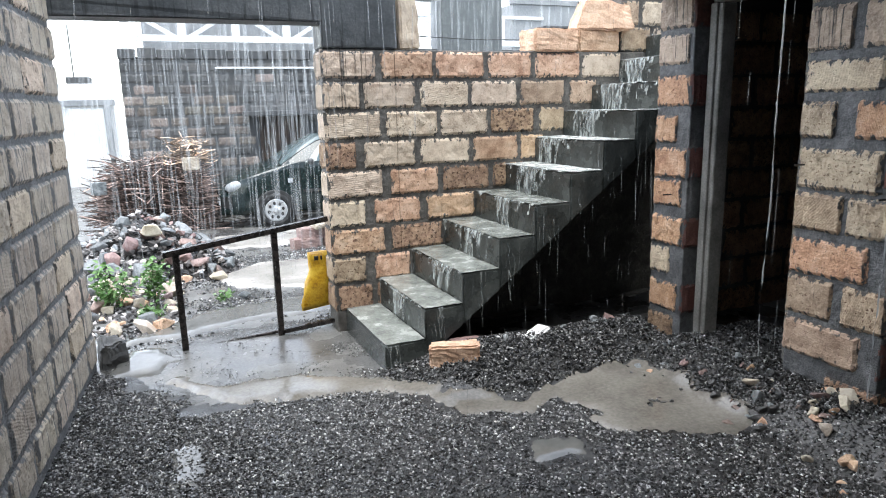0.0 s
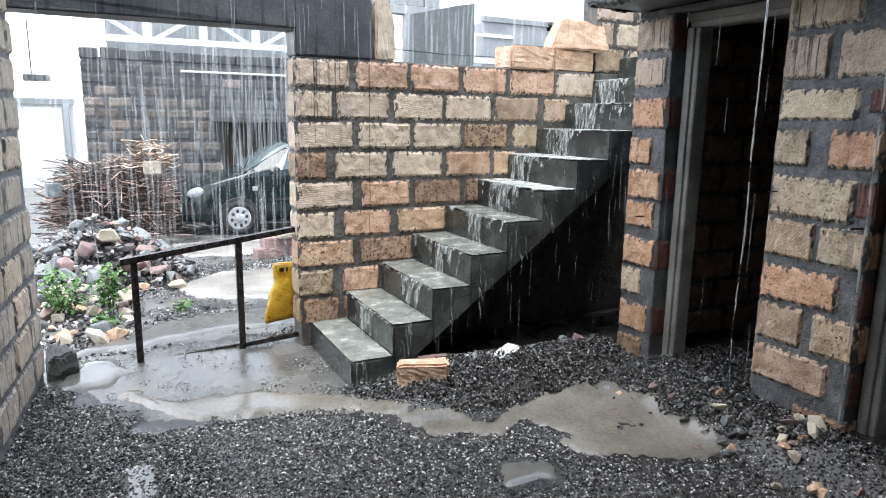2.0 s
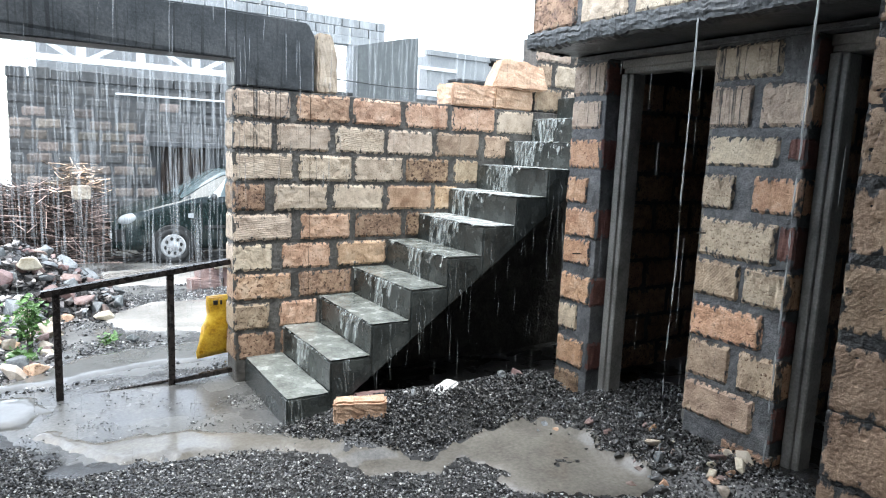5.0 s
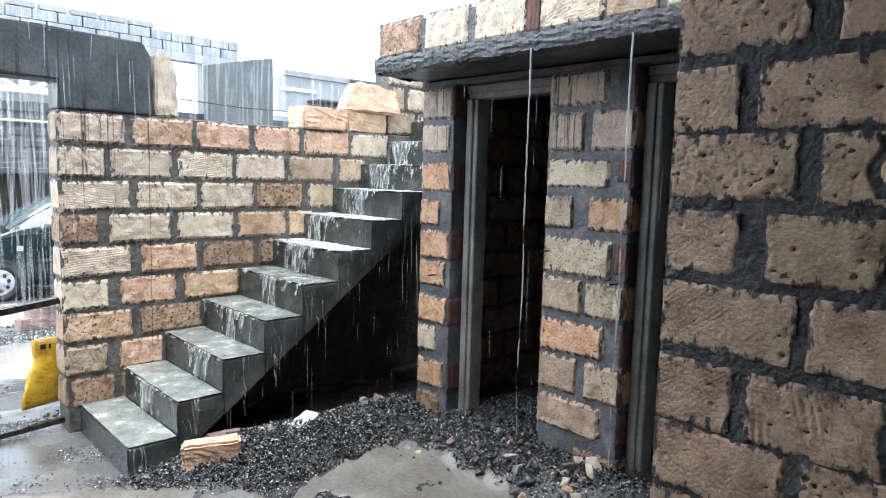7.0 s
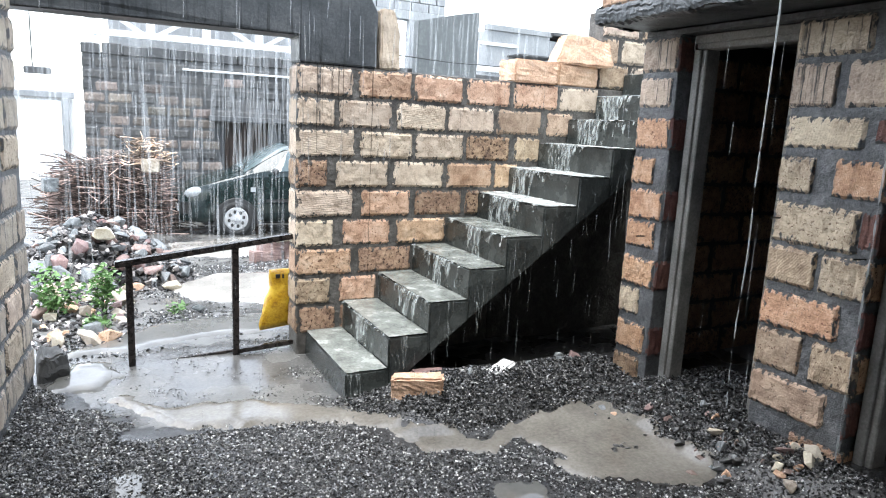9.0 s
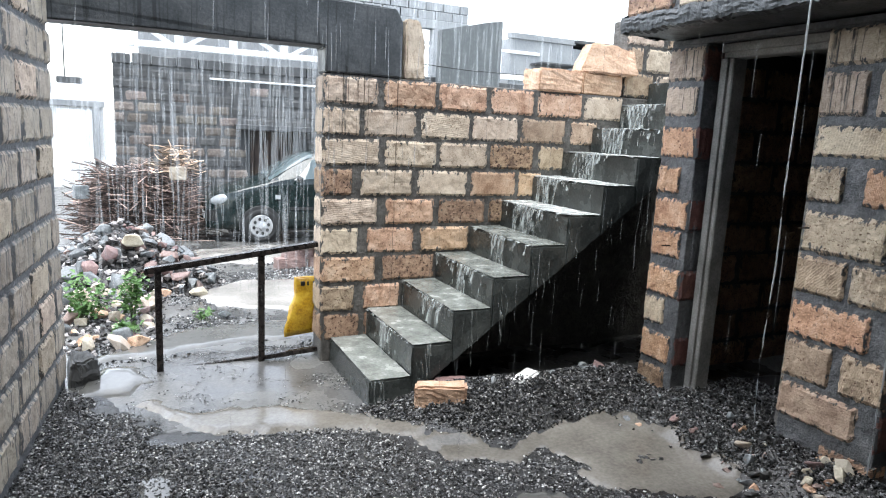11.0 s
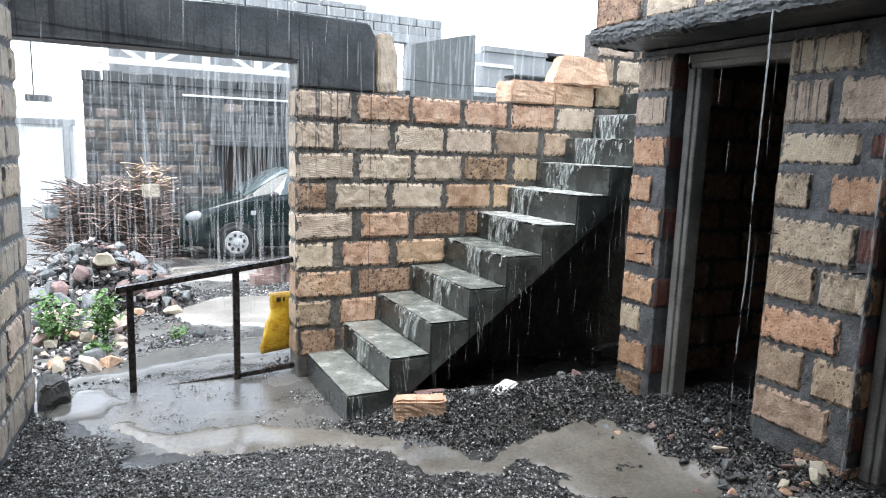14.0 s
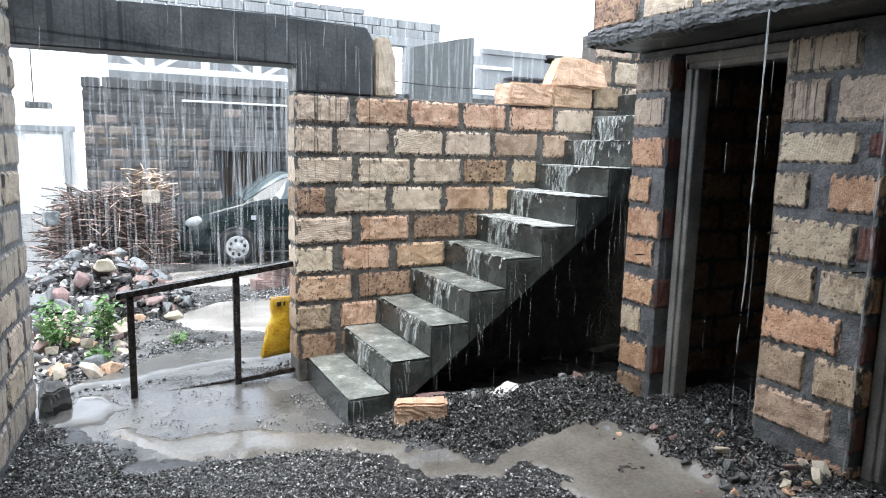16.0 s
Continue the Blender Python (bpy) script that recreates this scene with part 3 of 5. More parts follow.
# Its black also stands in for shade inside the doorways and under the stair.
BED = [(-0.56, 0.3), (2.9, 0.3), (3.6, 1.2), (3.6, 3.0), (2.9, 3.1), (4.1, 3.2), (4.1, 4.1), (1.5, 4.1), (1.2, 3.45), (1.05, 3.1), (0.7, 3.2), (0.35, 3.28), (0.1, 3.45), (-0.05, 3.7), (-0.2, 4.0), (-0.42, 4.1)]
bed = sheet("gravel_bed", BED, M_BED, 0.012, "dark wet mud and fines under the gravel, with painted stair shade", 0.05, keep=False)
sheet("silt_puddle", SILT, M_SAND, 0.02, "shallow puddle of wet beige silt across the floor")


sheet("rain_puddle", [(-0.3, 4.55), (0.1, 4.6), (0.55, 4.75), (1.0, 4.8), (1.6, 5.0), (1.5, 5.4), (0.8, 5.3), (0.3, 5.2), (-0.1, 4.85)], M_PUDDLE, 0.02, "shallow bright puddle just outside the opening")
sheet("rain_puddle", [(0.6, 6.2), (1.3, 5.7), (2.2, 6.0), (2.6, 6.6), (1.8, 7.2), (1.0, 7.4), (0.5, 6.9)], M_WASH, 0.02, "shallow puddle in the middle of the yard, sky sheen in its colour")
sheet("rain_puddle", [(0.7, 8.9), (1.5, 8.7), (2.8, 8.9), (3.2, 9.8), (1.8, 10.6), (0.8, 10.3)], M_WASH, 0.02, "wash of wet silt across the yard, sky reflection in its colour")
sheet("rain_puddle", [(-0.38, 3.95), (-0.1, 4.0), (0.02, 4.15), (-0.02, 4.4), (-0.25, 4.42)], M_PUDDLE, 0.022, "small bright puddle at the end of the wall")


sheet("rain_puddle", [(-0.08, 2.62), (0.05, 2.55), (0.12, 2.75), (0.06, 3.0), (-0.06, 2.95)], M_PUDDLE, 0.019, "small puddle among the wet grit")
sheet("rain_puddle", [(1.35, 2.1), (1.6, 2.0), (1.7, 2.2), (1.45, 2.3)], M_PUDDLE, 0.018, "small puddle among the wet grit")

# ---- walls ----
COURSE = 0.195
wall_back = obj("wall_back", joined(rough_box(1.075, 2.55, 4.2, 4.4, -0.1, 1.895, 0, 0.003, 0.008), rough_box(2.55, 5.2, 4.2, 4.4, -0.1, 1.897, 0, 0.003, 0.008),
                                  rough_box(3.45, 5.2, 4.215, 4.4, 1.9, 2.48, 0, 0.003, 0.006)), M_MORTAR)
tagged(wall_back, "bare wall of cream and orange laterite blocks in dark mortar", "wall", kind="structure")
BACK = [
    (1.70, [(1.075, 1.424, "s"), (1.475, 1.838, "o"), (1.872, 2.23, "o"), (2.277, 2.621, "o"), (2.665, 3.046, "o"), (3.079, 3.433, "c")]),
    (1.505, [(1.075, 1.305, "s"), (1.347, 1.699, "c"), (1.749, 2.105, "c"), (2.141, 2.497, "c"), (2.536, 2.91, "t"), (2.973, 3.2, "t")]),
    (1.31, [(1.075, 1.442, "c"), (1.494, 1.86, "c"), (1.894, 2.258, "c"), (2.295, 2.645, "b"), (2.705, 2.909, "t")]),
    (1.115, [(1.075, 1.259, "b"), (1.332, 1.689, "c"), (1.735, 2.108, "c"), (2.149, 2.506, "o"), (2.545, 2.72, "o")]),
    (0.92, [(1.075, 1.441, "c"), (1.509, 1.855, "o"), (1.907, 2.259, "b"), (2.31, 2.55, "b")]),
    (0.725, [(1.075, 1.306, "c"), (1.384, 1.712, "o"), (1.771, 2.139, "o")]),
    (0.53, [(1.075, 1.435, "o"), (1.496, 1.876, "b")]),
    (0.335, [(1.075, 1.291, "t"), (1.37, 1.62, "o")]),
    (0.14, [(1.1, 1.33, "b"), (1.38, 1.6, "b")]),
]
for k, (z, row) in enumerate(BACK):
    for a, b, kind in row:
        lay(wall_back, (0, 4.2), (1, 0), a, b, z + 0.014, z + COURSE - 0.016, kind, 0.012)
    # the end of the wall beside the opening
    lay(wall_back, (1.075, 4.39), (0, -1), 0.0, 0.185, z + 0.014, z + COURSE - 0.016, row[0][2], 0.008)
for z, row in ((1.9, [(3.46, 3.72, "t"), (3.77, 4.1, "c"), (4.15, 4.5, "t")]), (2.095, [(3.46, 3.60, "t"), (3.65, 4.0, "c"), (4.05, 4.4, "t")]), (2.29, [(3.46, 3.8, "c"), (3.85, 4.2, "t")])):
    for a, b, kind in row:
        lay(wall_back, (0, 4.215), (1, 0), a, b, z + 0.012, z + COURSE - 0.014, kind, 0.01)

# beam over the opening, with its bearing on the wall
beam = thing("lintel_beam", 0.5, 4.3, 2.05)
beam.parent = None
bprof = [(-1.0, 2.05), (1.075, 2.055), (1.075, 1.9), (1.585, 1.9), (1.59, 2.24), (1.54, 2.325), (1.0, 2.345), (0.45, 2.335), (-1.0, 2.30)]
bm = prism([(x - 0.5, z - 2.05) for x, z in bprof], -0.11, 0.10, 0.008)
bmesh.ops.subdivide_edges(bm, edges=[e for e in bm.edges if e.calc_length() > 0.15], cuts=3)
for v in bm.verts:
    v.co += Vector(noise.noise_vector(v.co * 8)) * 0.006
part("beam_body", bm, M_CONC, beam)
tagged(beam, "dark wet concrete lintel beam spanning the yard opening", "beam", kind="structure")

# wall beside the camera, running to the opening
LU = Vector((0.102, 0.995, 0)).normalized()
LAT = Vector((-0.425, 4.2, 0)) - LU * 6.4
bm = box(0, 6.4, 0, 0.22, -0.15, 2.85, 0.006)
m = Matrix.Identity(4)
m.col[0], m.col[1], m.col[3] = (*LU, 0), (-LU.y, LU.x, 0, 0), (*LAT, 1)
bmesh.ops.transform(bm, matrix=m, verts=bm.verts[:])
wall_left = obj("wall_left", bm, M_MORTARL)
tagged(wall_left, "long wall of cream laterite blocks in dark mortar", "wall", kind="structure")
LEFT_AT, LEFT_U = (LAT.x, LAT.y), (LU.x, LU.y)


def facing_plus_x(wall, length, z0, z1, kinds, **kw):
    """Blocks on the side of the left wall that faces the room."""
    k, z = 0, z0
    while z + 0.15 <= z1:
        p = -0.2 if k % 2 else 0.0
        while p < length:
            n = 0.36 * brnd.uniform(0.9, 1.1)
            a, b = max(p, 0), min(p + n - 0.045, length)
            if b - a > 0.07:
                # the open side lies on the right of the way towards the opening
                lay(wall, LEFT_AT, LEFT_U, a, b, z + 0.016, z + COURSE - 0.018, brnd.choice(kinds), 0.011)
            p += n
        z += COURSE
        k += 1


facing_plus_x(wall_left, 6.4, 0.05, 2.84, "ppppppcp")
for z in range(11):
    lay(wall_left, (-0.645, 4.197), (1, 0), 0.01, 0.2, 0.06 + z * COURSE, 0.22 + z * COURSE, "c", 0.006)

# ---- wall with the two doorways ----
RX, RT = 2.76, 0.21
wall_right = obj("wall_right", joined(box(RX, RX + RT, 2.74, 3.005, -0.1, 2.1, 0.004), box(RX, RX + RT, 1.575, 2.04, -0.1, 2.1, 0.004),
                                    box(RX, RX + RT, -2.6, 0.9, -0.1, 2.1, 0.004), box(RX, RX + RT, 0.9, 3.005, 2.1, 2.13, 0.004)), M_MORTARB)
tagged(wall_right, "laterite block piers beside two dark doorways", "wall", kind="structure")
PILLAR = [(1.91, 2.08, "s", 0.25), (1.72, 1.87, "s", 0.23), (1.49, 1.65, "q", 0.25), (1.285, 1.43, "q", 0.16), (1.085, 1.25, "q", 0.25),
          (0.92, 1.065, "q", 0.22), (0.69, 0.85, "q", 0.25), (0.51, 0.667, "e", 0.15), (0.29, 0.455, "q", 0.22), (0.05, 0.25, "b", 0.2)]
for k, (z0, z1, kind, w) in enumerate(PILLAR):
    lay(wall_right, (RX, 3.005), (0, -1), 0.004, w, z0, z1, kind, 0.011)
    if k % 2 == 0:
        lay(wall_right, (RX, 2.74), (1, 0), 0.004, 0.12, z0, z1, "r", 0.008)
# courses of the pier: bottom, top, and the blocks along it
# Paler kinds above, tan below: the light's falloff is put into the colour.
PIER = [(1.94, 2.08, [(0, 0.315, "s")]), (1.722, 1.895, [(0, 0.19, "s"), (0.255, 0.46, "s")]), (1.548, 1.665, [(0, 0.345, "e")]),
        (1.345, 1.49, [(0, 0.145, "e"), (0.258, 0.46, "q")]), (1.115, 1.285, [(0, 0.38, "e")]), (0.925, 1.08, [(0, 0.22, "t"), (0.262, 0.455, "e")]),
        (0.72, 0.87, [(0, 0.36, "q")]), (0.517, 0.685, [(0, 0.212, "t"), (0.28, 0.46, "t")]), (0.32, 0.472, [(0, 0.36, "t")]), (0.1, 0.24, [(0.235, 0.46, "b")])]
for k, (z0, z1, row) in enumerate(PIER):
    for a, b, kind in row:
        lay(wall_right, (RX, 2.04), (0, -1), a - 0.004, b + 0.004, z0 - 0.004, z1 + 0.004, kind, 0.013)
    if k in (2, 4):
        lay(wall_right, (RX, 2.04), (0, -1), 0.405, 0.458, z0 + 0.03, z1, "r", 0.007)
    lay(wall_right, (RX, 1.575), (1, 0), 0.004, 0.13, z0, z1, "r" if k % 2 == 0 else "q", 0.008)


def door_frame(y0, y1, top):
    """A cement frame set in a doorway between y0 and y1."""
    d = thing("door_frame", RX + 0.13, (y0 + y1) / 2, 0)
    h = (y1 - y0) / 2
    def jamb(s):
        bm = joined(box(-0.05, 0.05, s * h - (0.075 if s > 0 else 0), s * h + (0 if s > 0 else 0.075), -0.05, top, 0.006),
                    box(-0.065, -0.045, s * h - (0.045 if s > 0 else 0), s * h + (0 if s > 0 else 0.045), -0.05, top, 0.004))
        return bm
    part("jamb", jamb(1), M_FRAME, d)
    part("jamb", jamb(-1), M_FRAME, d)
    part("head", joined(box(-0.05, 0.05, -h, h, top, top + 0.075, 0.006), box(-0.065, -0.045, -h, h, top + 0.03, top + 0.075, 0.004)), M_FRAME, d)
    return tagged(d, "plain grey cement door frame without a door", "door frame", group="door frames", kind="structure")


door_frame(2.04, 2.705, 2.02)
door_frame(0.9, 1.56, 2.02)

# canopy slab over the doorways with a course of blocks on it
slab = obj("canopy_slab", rough_box(2.43, 4.6, 0.95, 3.04, 2.138, 2.21, 14, 0.009, 0.01, 21.0), M_CONC)
tagged(slab, "dark wet concrete slab jutting out above the doorways", "slab", kind="structure")


def slab_lip(along, length, at, out_dir):
    """The torn cement along a slab's edge: layers that were smeared on by hand, with a ragged lower rim."""
    vs, fs, n, m = [], [], int(length / 0.011), 11
    for j in range(n + 1):
        t = length * j / n
        for k in range(m):
            f = k / (m - 1)
            fold = 0.004 * noise.noise(Vector((t * 5, f * 6.0, 1.0))) + 0.004 * noise.noise(Vector((t * 19, f * 11.0, 2.0))) + 0.0025 * noise.noise(Vector((t * 60, f * 9.0, 3.0)))
            bulge = 0.014 + 0.006 * math.sin(math.pi * min(1.0, f * 1.15)) + fold if 0 < k < m - 1 else -0.03
            sag = f * (0.012 * noise.noise(Vector((t * 7, 0, 4.0))) + 0.010 * noise.noise(Vector((t * 38, 0, 6.0))))
            top = (1 - f) * (0.012 + 0.016 * noise.noise(Vector((t * 9, 2.0, 8.0))) + 0.012 * noise.noise(Vector((t * 33, 2.0, 8.0))))
            q = at + along * t + out_dir * bulge
            vs.append((q.x, q.y, 2.222 - 0.088 * f + top - sag))
    for j in range(n):
        for k in range(m - 1):
            a = j * m + k
            fs.append((a, a + 1, a + m + 1, a + m))
    lip = new("slab_edge", mesh_of("slab_edge", vs, fs, M_CONC))
    lip.parent = slab
    return lip


slab_lip(Vector((0, -1, 0)), 2.09, Vector((2.43, 3.045, 0)), Vector((-1, 0, 0)))
slab_lip(Vector((1, 0, 0)), 0.6, Vector((2.425, 3.04, 0)), Vector((0, 1, 0)))
upper = obj("wall_upper", box(2.445, 2.65, 0.95, 3.025, 2.211, 2.405, 0.006), M_MORTARB)
tagged(upper, "single course of tan laterite blocks on the canopy slab", "wall", kind="structure")
for a, b, kind in ((0.0, 0.335, "b"), (0.38, 0.685, "c"), (0.745, 1.065, "c"), (1.075, 1.135, "r"), (1.145, 1.465, "c"), (1.49, 1.71, "t"), (1.75, 2.06, "c")):
    lay(upper, (2.445, 3.025), (0, -1), a, b, 2.226, 2.412, kind, 0.012)
lay(upper, (2.445, 3.025), (-1, 0), -0.2, 0.0, 2.226, 2.41, "t", 0.004)

# nearest wall, in front of the second doorway
wall_near = obj("wall_near", box(1.906, 2.1, -2.6, 0.925, -0.1, 2.85, 0.006), M_MORTARD)
vs, fs, ny, nz = [], [], 118, 200
for j in range(nz + 1):
    for i in range(ny + 1):
        y, z = 0.934 - 1.4 * i / ny, 0.0 + 2.6 * j / nz
        p = Vector((0, y, z))
        lump = 0.006 * noise.noise(p * 13) + 0.0045 * noise.noise(p * 41) + 0.003 * noise.noise(p * 97)
        edge = 0.012 if i == 0 else 0.0
        vs.append((1.9 - lump + edge, y + (0.006 * noise.noise(p * 30) if i < 2 else 0), z))
fs = [(j * (ny + 1) + i, j * (ny + 1) + i + 1, (j + 1) * (ny + 1) + i + 1, (j + 1) * (ny + 1) + i) for j in range(nz) for i in range(ny)]
joint = new("mortar", mesh_of("mortar", vs, fs, M_MORTARD))
joint.parent = wall_near
tagged(wall_near, "wall of large tan laterite blocks in thick dark mortar", "wall", kind="structure")


def hewn_block(wall, x, y_edge, u0, u1, z0, z1, seed, style, proud=0.0055):
    """A large hand-hewn block seen close by: ragged rim, tool marks, pits and bored holes cut into its face."""
    w, h = u1 - u0, z1 - z0
    nu, nv = max(6, int(w / 0.006)), max(5, int(h / 0.006))
    rnd = random.Random(seed)
    pits = [(rnd.uniform(0.02, w - 0.02), rnd.uniform(0.02, h - 0.02), rnd.uniform(0.003, 0.007), rnd.uniform(0.008, 0.016)) for _ in range({"pitted": 15, "plain": 4, "combed": 5, "bored": 10}[style])]
    turn = rnd.uniform(-0.3, 0.7)
    vs, fs = [], []
    for j in range(nv + 1):
        for i in range(nu + 1):
            u, v = w * i / nu, h * j / nv
            p = Vector((u + seed * 3.1, v, seed * 0.7))
            d = min(u if u0 > 0.01 else u + 0.012, w - u, v, h - v) + 0.016 * noise.noise(p * 17) + 0.010 * noise.noise(p * 50) + 0.002
            f = smooth01(-0.008, 0.012, d)
            out = -0.005 + (0.005 + proud) * f + f * (0.003 * noise.noise(p * 8) + 0.0022 * noise.noise(p * 30) + 0.002 * noise.noise(p * 80))
            if style == "combed":
                bow = u * math.cos(turn) + v * math.sin(turn) * 1.3 + 1.8 * (v - h / 2) ** 2
                out += f * 0.0024 * math.sin(bow * 330 + 3.5 * noise.noise(p * 14)) * smooth01(-0.1, 0.4, noise.noise(p * 9))
            elif style == "plain":
                out += f * 0.0022 * math.sin((u * 0.75 - v) * 420 + 3 * noise.noise(p * 12)) * smooth01(0.0, 0.35, noise.noise(p * 7))
            elif style == "pitted":
                out -= f * 0.005 * smooth01(0.25, 0.5, noise.noise(p * 70))
            for a, b, r, depth in pits:
                q = math.hypot((u - a) * 0.75, v - b)
                if q < r:
                    out -= depth * (1 - (q / r) ** 2)
            if style == "bored":
                # a worm-eaten channel runs down the block
                q = abs(u - 0.13 - 0.012 * math.sin(v * 55)) / 0.013
                if q < 1 and 0.02 < v < h - 0.015:
                    out -= 0.03 * (1 - q * q)
            vs.append((x - out, y_edge - u0 - u, z0 + v))
    for j in range(nv):
        for i in range(nu):
            a = j * (nu + 1) + i
            fs.append((a, a + 1, a + nu + 2, a + nu + 1))
    me = mesh_of("block", vs, fs, M_NEAR)
    me.polygons.foreach_set("use_smooth", [True] * len(fs))
    c = Vector((x, y_edge - (u0 + u1) / 2, (z0 + z1) / 2))
    turn_m = Matrix(((0, 1, 0, c.x), (-w, 0, 0, c.y), (0, 0, h, c.z), (0, 0, 0, 1)))
    me.transform(turn_m.inverted())
    ob = new("block", me)
    ob.parent = wall
    ob.matrix_world = turn_m
    return ob


HEWN = [(2.30, 2.46, [(0, 0.2, "plain"), (0.25, 0.58, "plain"), (0.63, 0.96, "plain")]), (2.115, 2.27, [(0, 0.35, "pitted"), (0.4, 0.72, "plain"), (0.77, 1.1, "plain")]),
        (1.945, 2.085, [(0, 0.335, "pitted"), (0.415, 0.72, "plain"), (0.77, 1.1, "plain")]),
        (1.735, 1.885, [(0, 0.172, "combed"), (0.235, 0.565, "combed"), (0.62, 0.93, "plain")]),
        (1.545, 1.70, [(0, 0.335, "pitted"), (0.395, 0.70, "bored"), (0.75, 1.05, "plain")]),
        (1.335, 1.49, [(0, 0.198, "combed"), (0.28, 0.542, "plain"), (0.583, 0.9, "pitted")]),
        (1.115, 1.28, [(0, 0.362, "plain"), (0.402, 0.74, "plain"), (0.79, 1.1, "pitted")]),
        (0.885, 1.055, [(0, 0.21, "plain"), (0.262, 0.582, "combed"), (0.61, 0.93, "pitted")]),
        (0.68, 0.855, [(0, 0.368, "plain"), (0.41, 0.72, "pitted")]), (0.48, 0.645, [(0, 0.2, "plain"), (0.25, 0.58, "plain")]),
        (0.285, 0.445, [(0, 0.36, "plain")]), (0.09, 0.25, [(0, 0.2, "plain")])]
for k, (z0, z1, row) in enumerate(HEWN):
    for q, (a, b, style) in enumerate(row):
        hewn_block(wall_near, 1.9, 0.93, a, b + 0.012, z0 - 0.013, z1 + 0.013, 10 + k * 7 + q, style)

# rooms behind the doorways and the space under the stair; their shade is in the wall colour
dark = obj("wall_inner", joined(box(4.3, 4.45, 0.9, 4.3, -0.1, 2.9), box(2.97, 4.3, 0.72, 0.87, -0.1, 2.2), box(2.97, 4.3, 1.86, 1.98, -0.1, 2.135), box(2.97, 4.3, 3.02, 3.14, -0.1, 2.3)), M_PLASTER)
tagged(dark, "inner block walls behind the doorways, darkened for room shade", "wall", kind="structure")
# Brown blocks only, so that the rooms' shade sits in the colour.
courses(dark, (2.97, 3.02), (1, 0), 1.33, 0.1, 2.1, kinds="b", proud=0.008)
courses(dark, (2.97, 1.86), (1, 0), 1.33, 0.1, 2.1, kinds="b", proud=0.008)
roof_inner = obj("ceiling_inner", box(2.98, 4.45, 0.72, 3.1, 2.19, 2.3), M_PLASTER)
tagged(roof_inner, "concrete roof over the small rooms", "ceiling", kind="structure")
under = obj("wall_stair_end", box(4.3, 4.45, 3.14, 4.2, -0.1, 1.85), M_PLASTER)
tagged(under, "unseen wall closing the space under the stair, darkened for shade", "wall", kind="structure")

# unseen closure behind and over the camera; the roof edge is set to hold light off
ceiling = obj("ceiling", joined(box(-1.4, 2.1, -2.8, 1.7, 2.85, 3.0), box(2.1, 3.0, -2.8, 0.5, 2.85, 3.0)), M_CONC)
tagged(ceiling, "unseen concrete roof slab, sized to dim the near walls", "ceiling", kind="structure")
wall_behind = obj("wall_behind", box(-1.4, 3.0, -2.8, -2.6, -0.1, 2.85), M_MORTAR)
tagged(wall_behind, "unseen block wall closing the place behind the camera", "wall", kind="structure")

# ---- stair ----
STEP_X, RUN, STEP_Z, RISE = 1.135, 0.2535, 0.16, 0.1855
SY0, SY1 = 3.36, 4.2
stair = thing("staircase", STEP_X, SY0, 0)
for i in range(11):
    x0, x1, z1 = i * RUN, (i + 1) * RUN, STEP_Z + i * RISE
    zb = z1 - RISE
    if i == 0:
        pts = [(x0, -0.08), (x0, z1), (x1 + 0.002, z1), (x1 + 0.002, z1 - 0.12), (x1 - 0.02, -0.08)]
    else:
        pts = [(x0, zb - 0.13), (x0, z1), (x1 + 0.002, z1), (x1 + 0.002, z1 - 0.13)]
    bm = prism(pts, 0, SY1 - SY0 - 0.002, 0.009)
    bmesh.ops.subdivide_edges(bm, edges=[e for e in bm.edges if e.calc_length() > 0.1], cuts=3, use_grid_fill=True)
    for v in bm.verts:
        v.co += Vector(noise.noise_vector(v.co * 11 + Vector((i, 0, 0)))) * 0.005
    part("step", bm, M_STEP, stair)
tagged(stair, "bare wet concrete staircase with water running down it", "staircase", kind="structure")

# ---- water running over the steps ----
wrnd = random.Random(11)


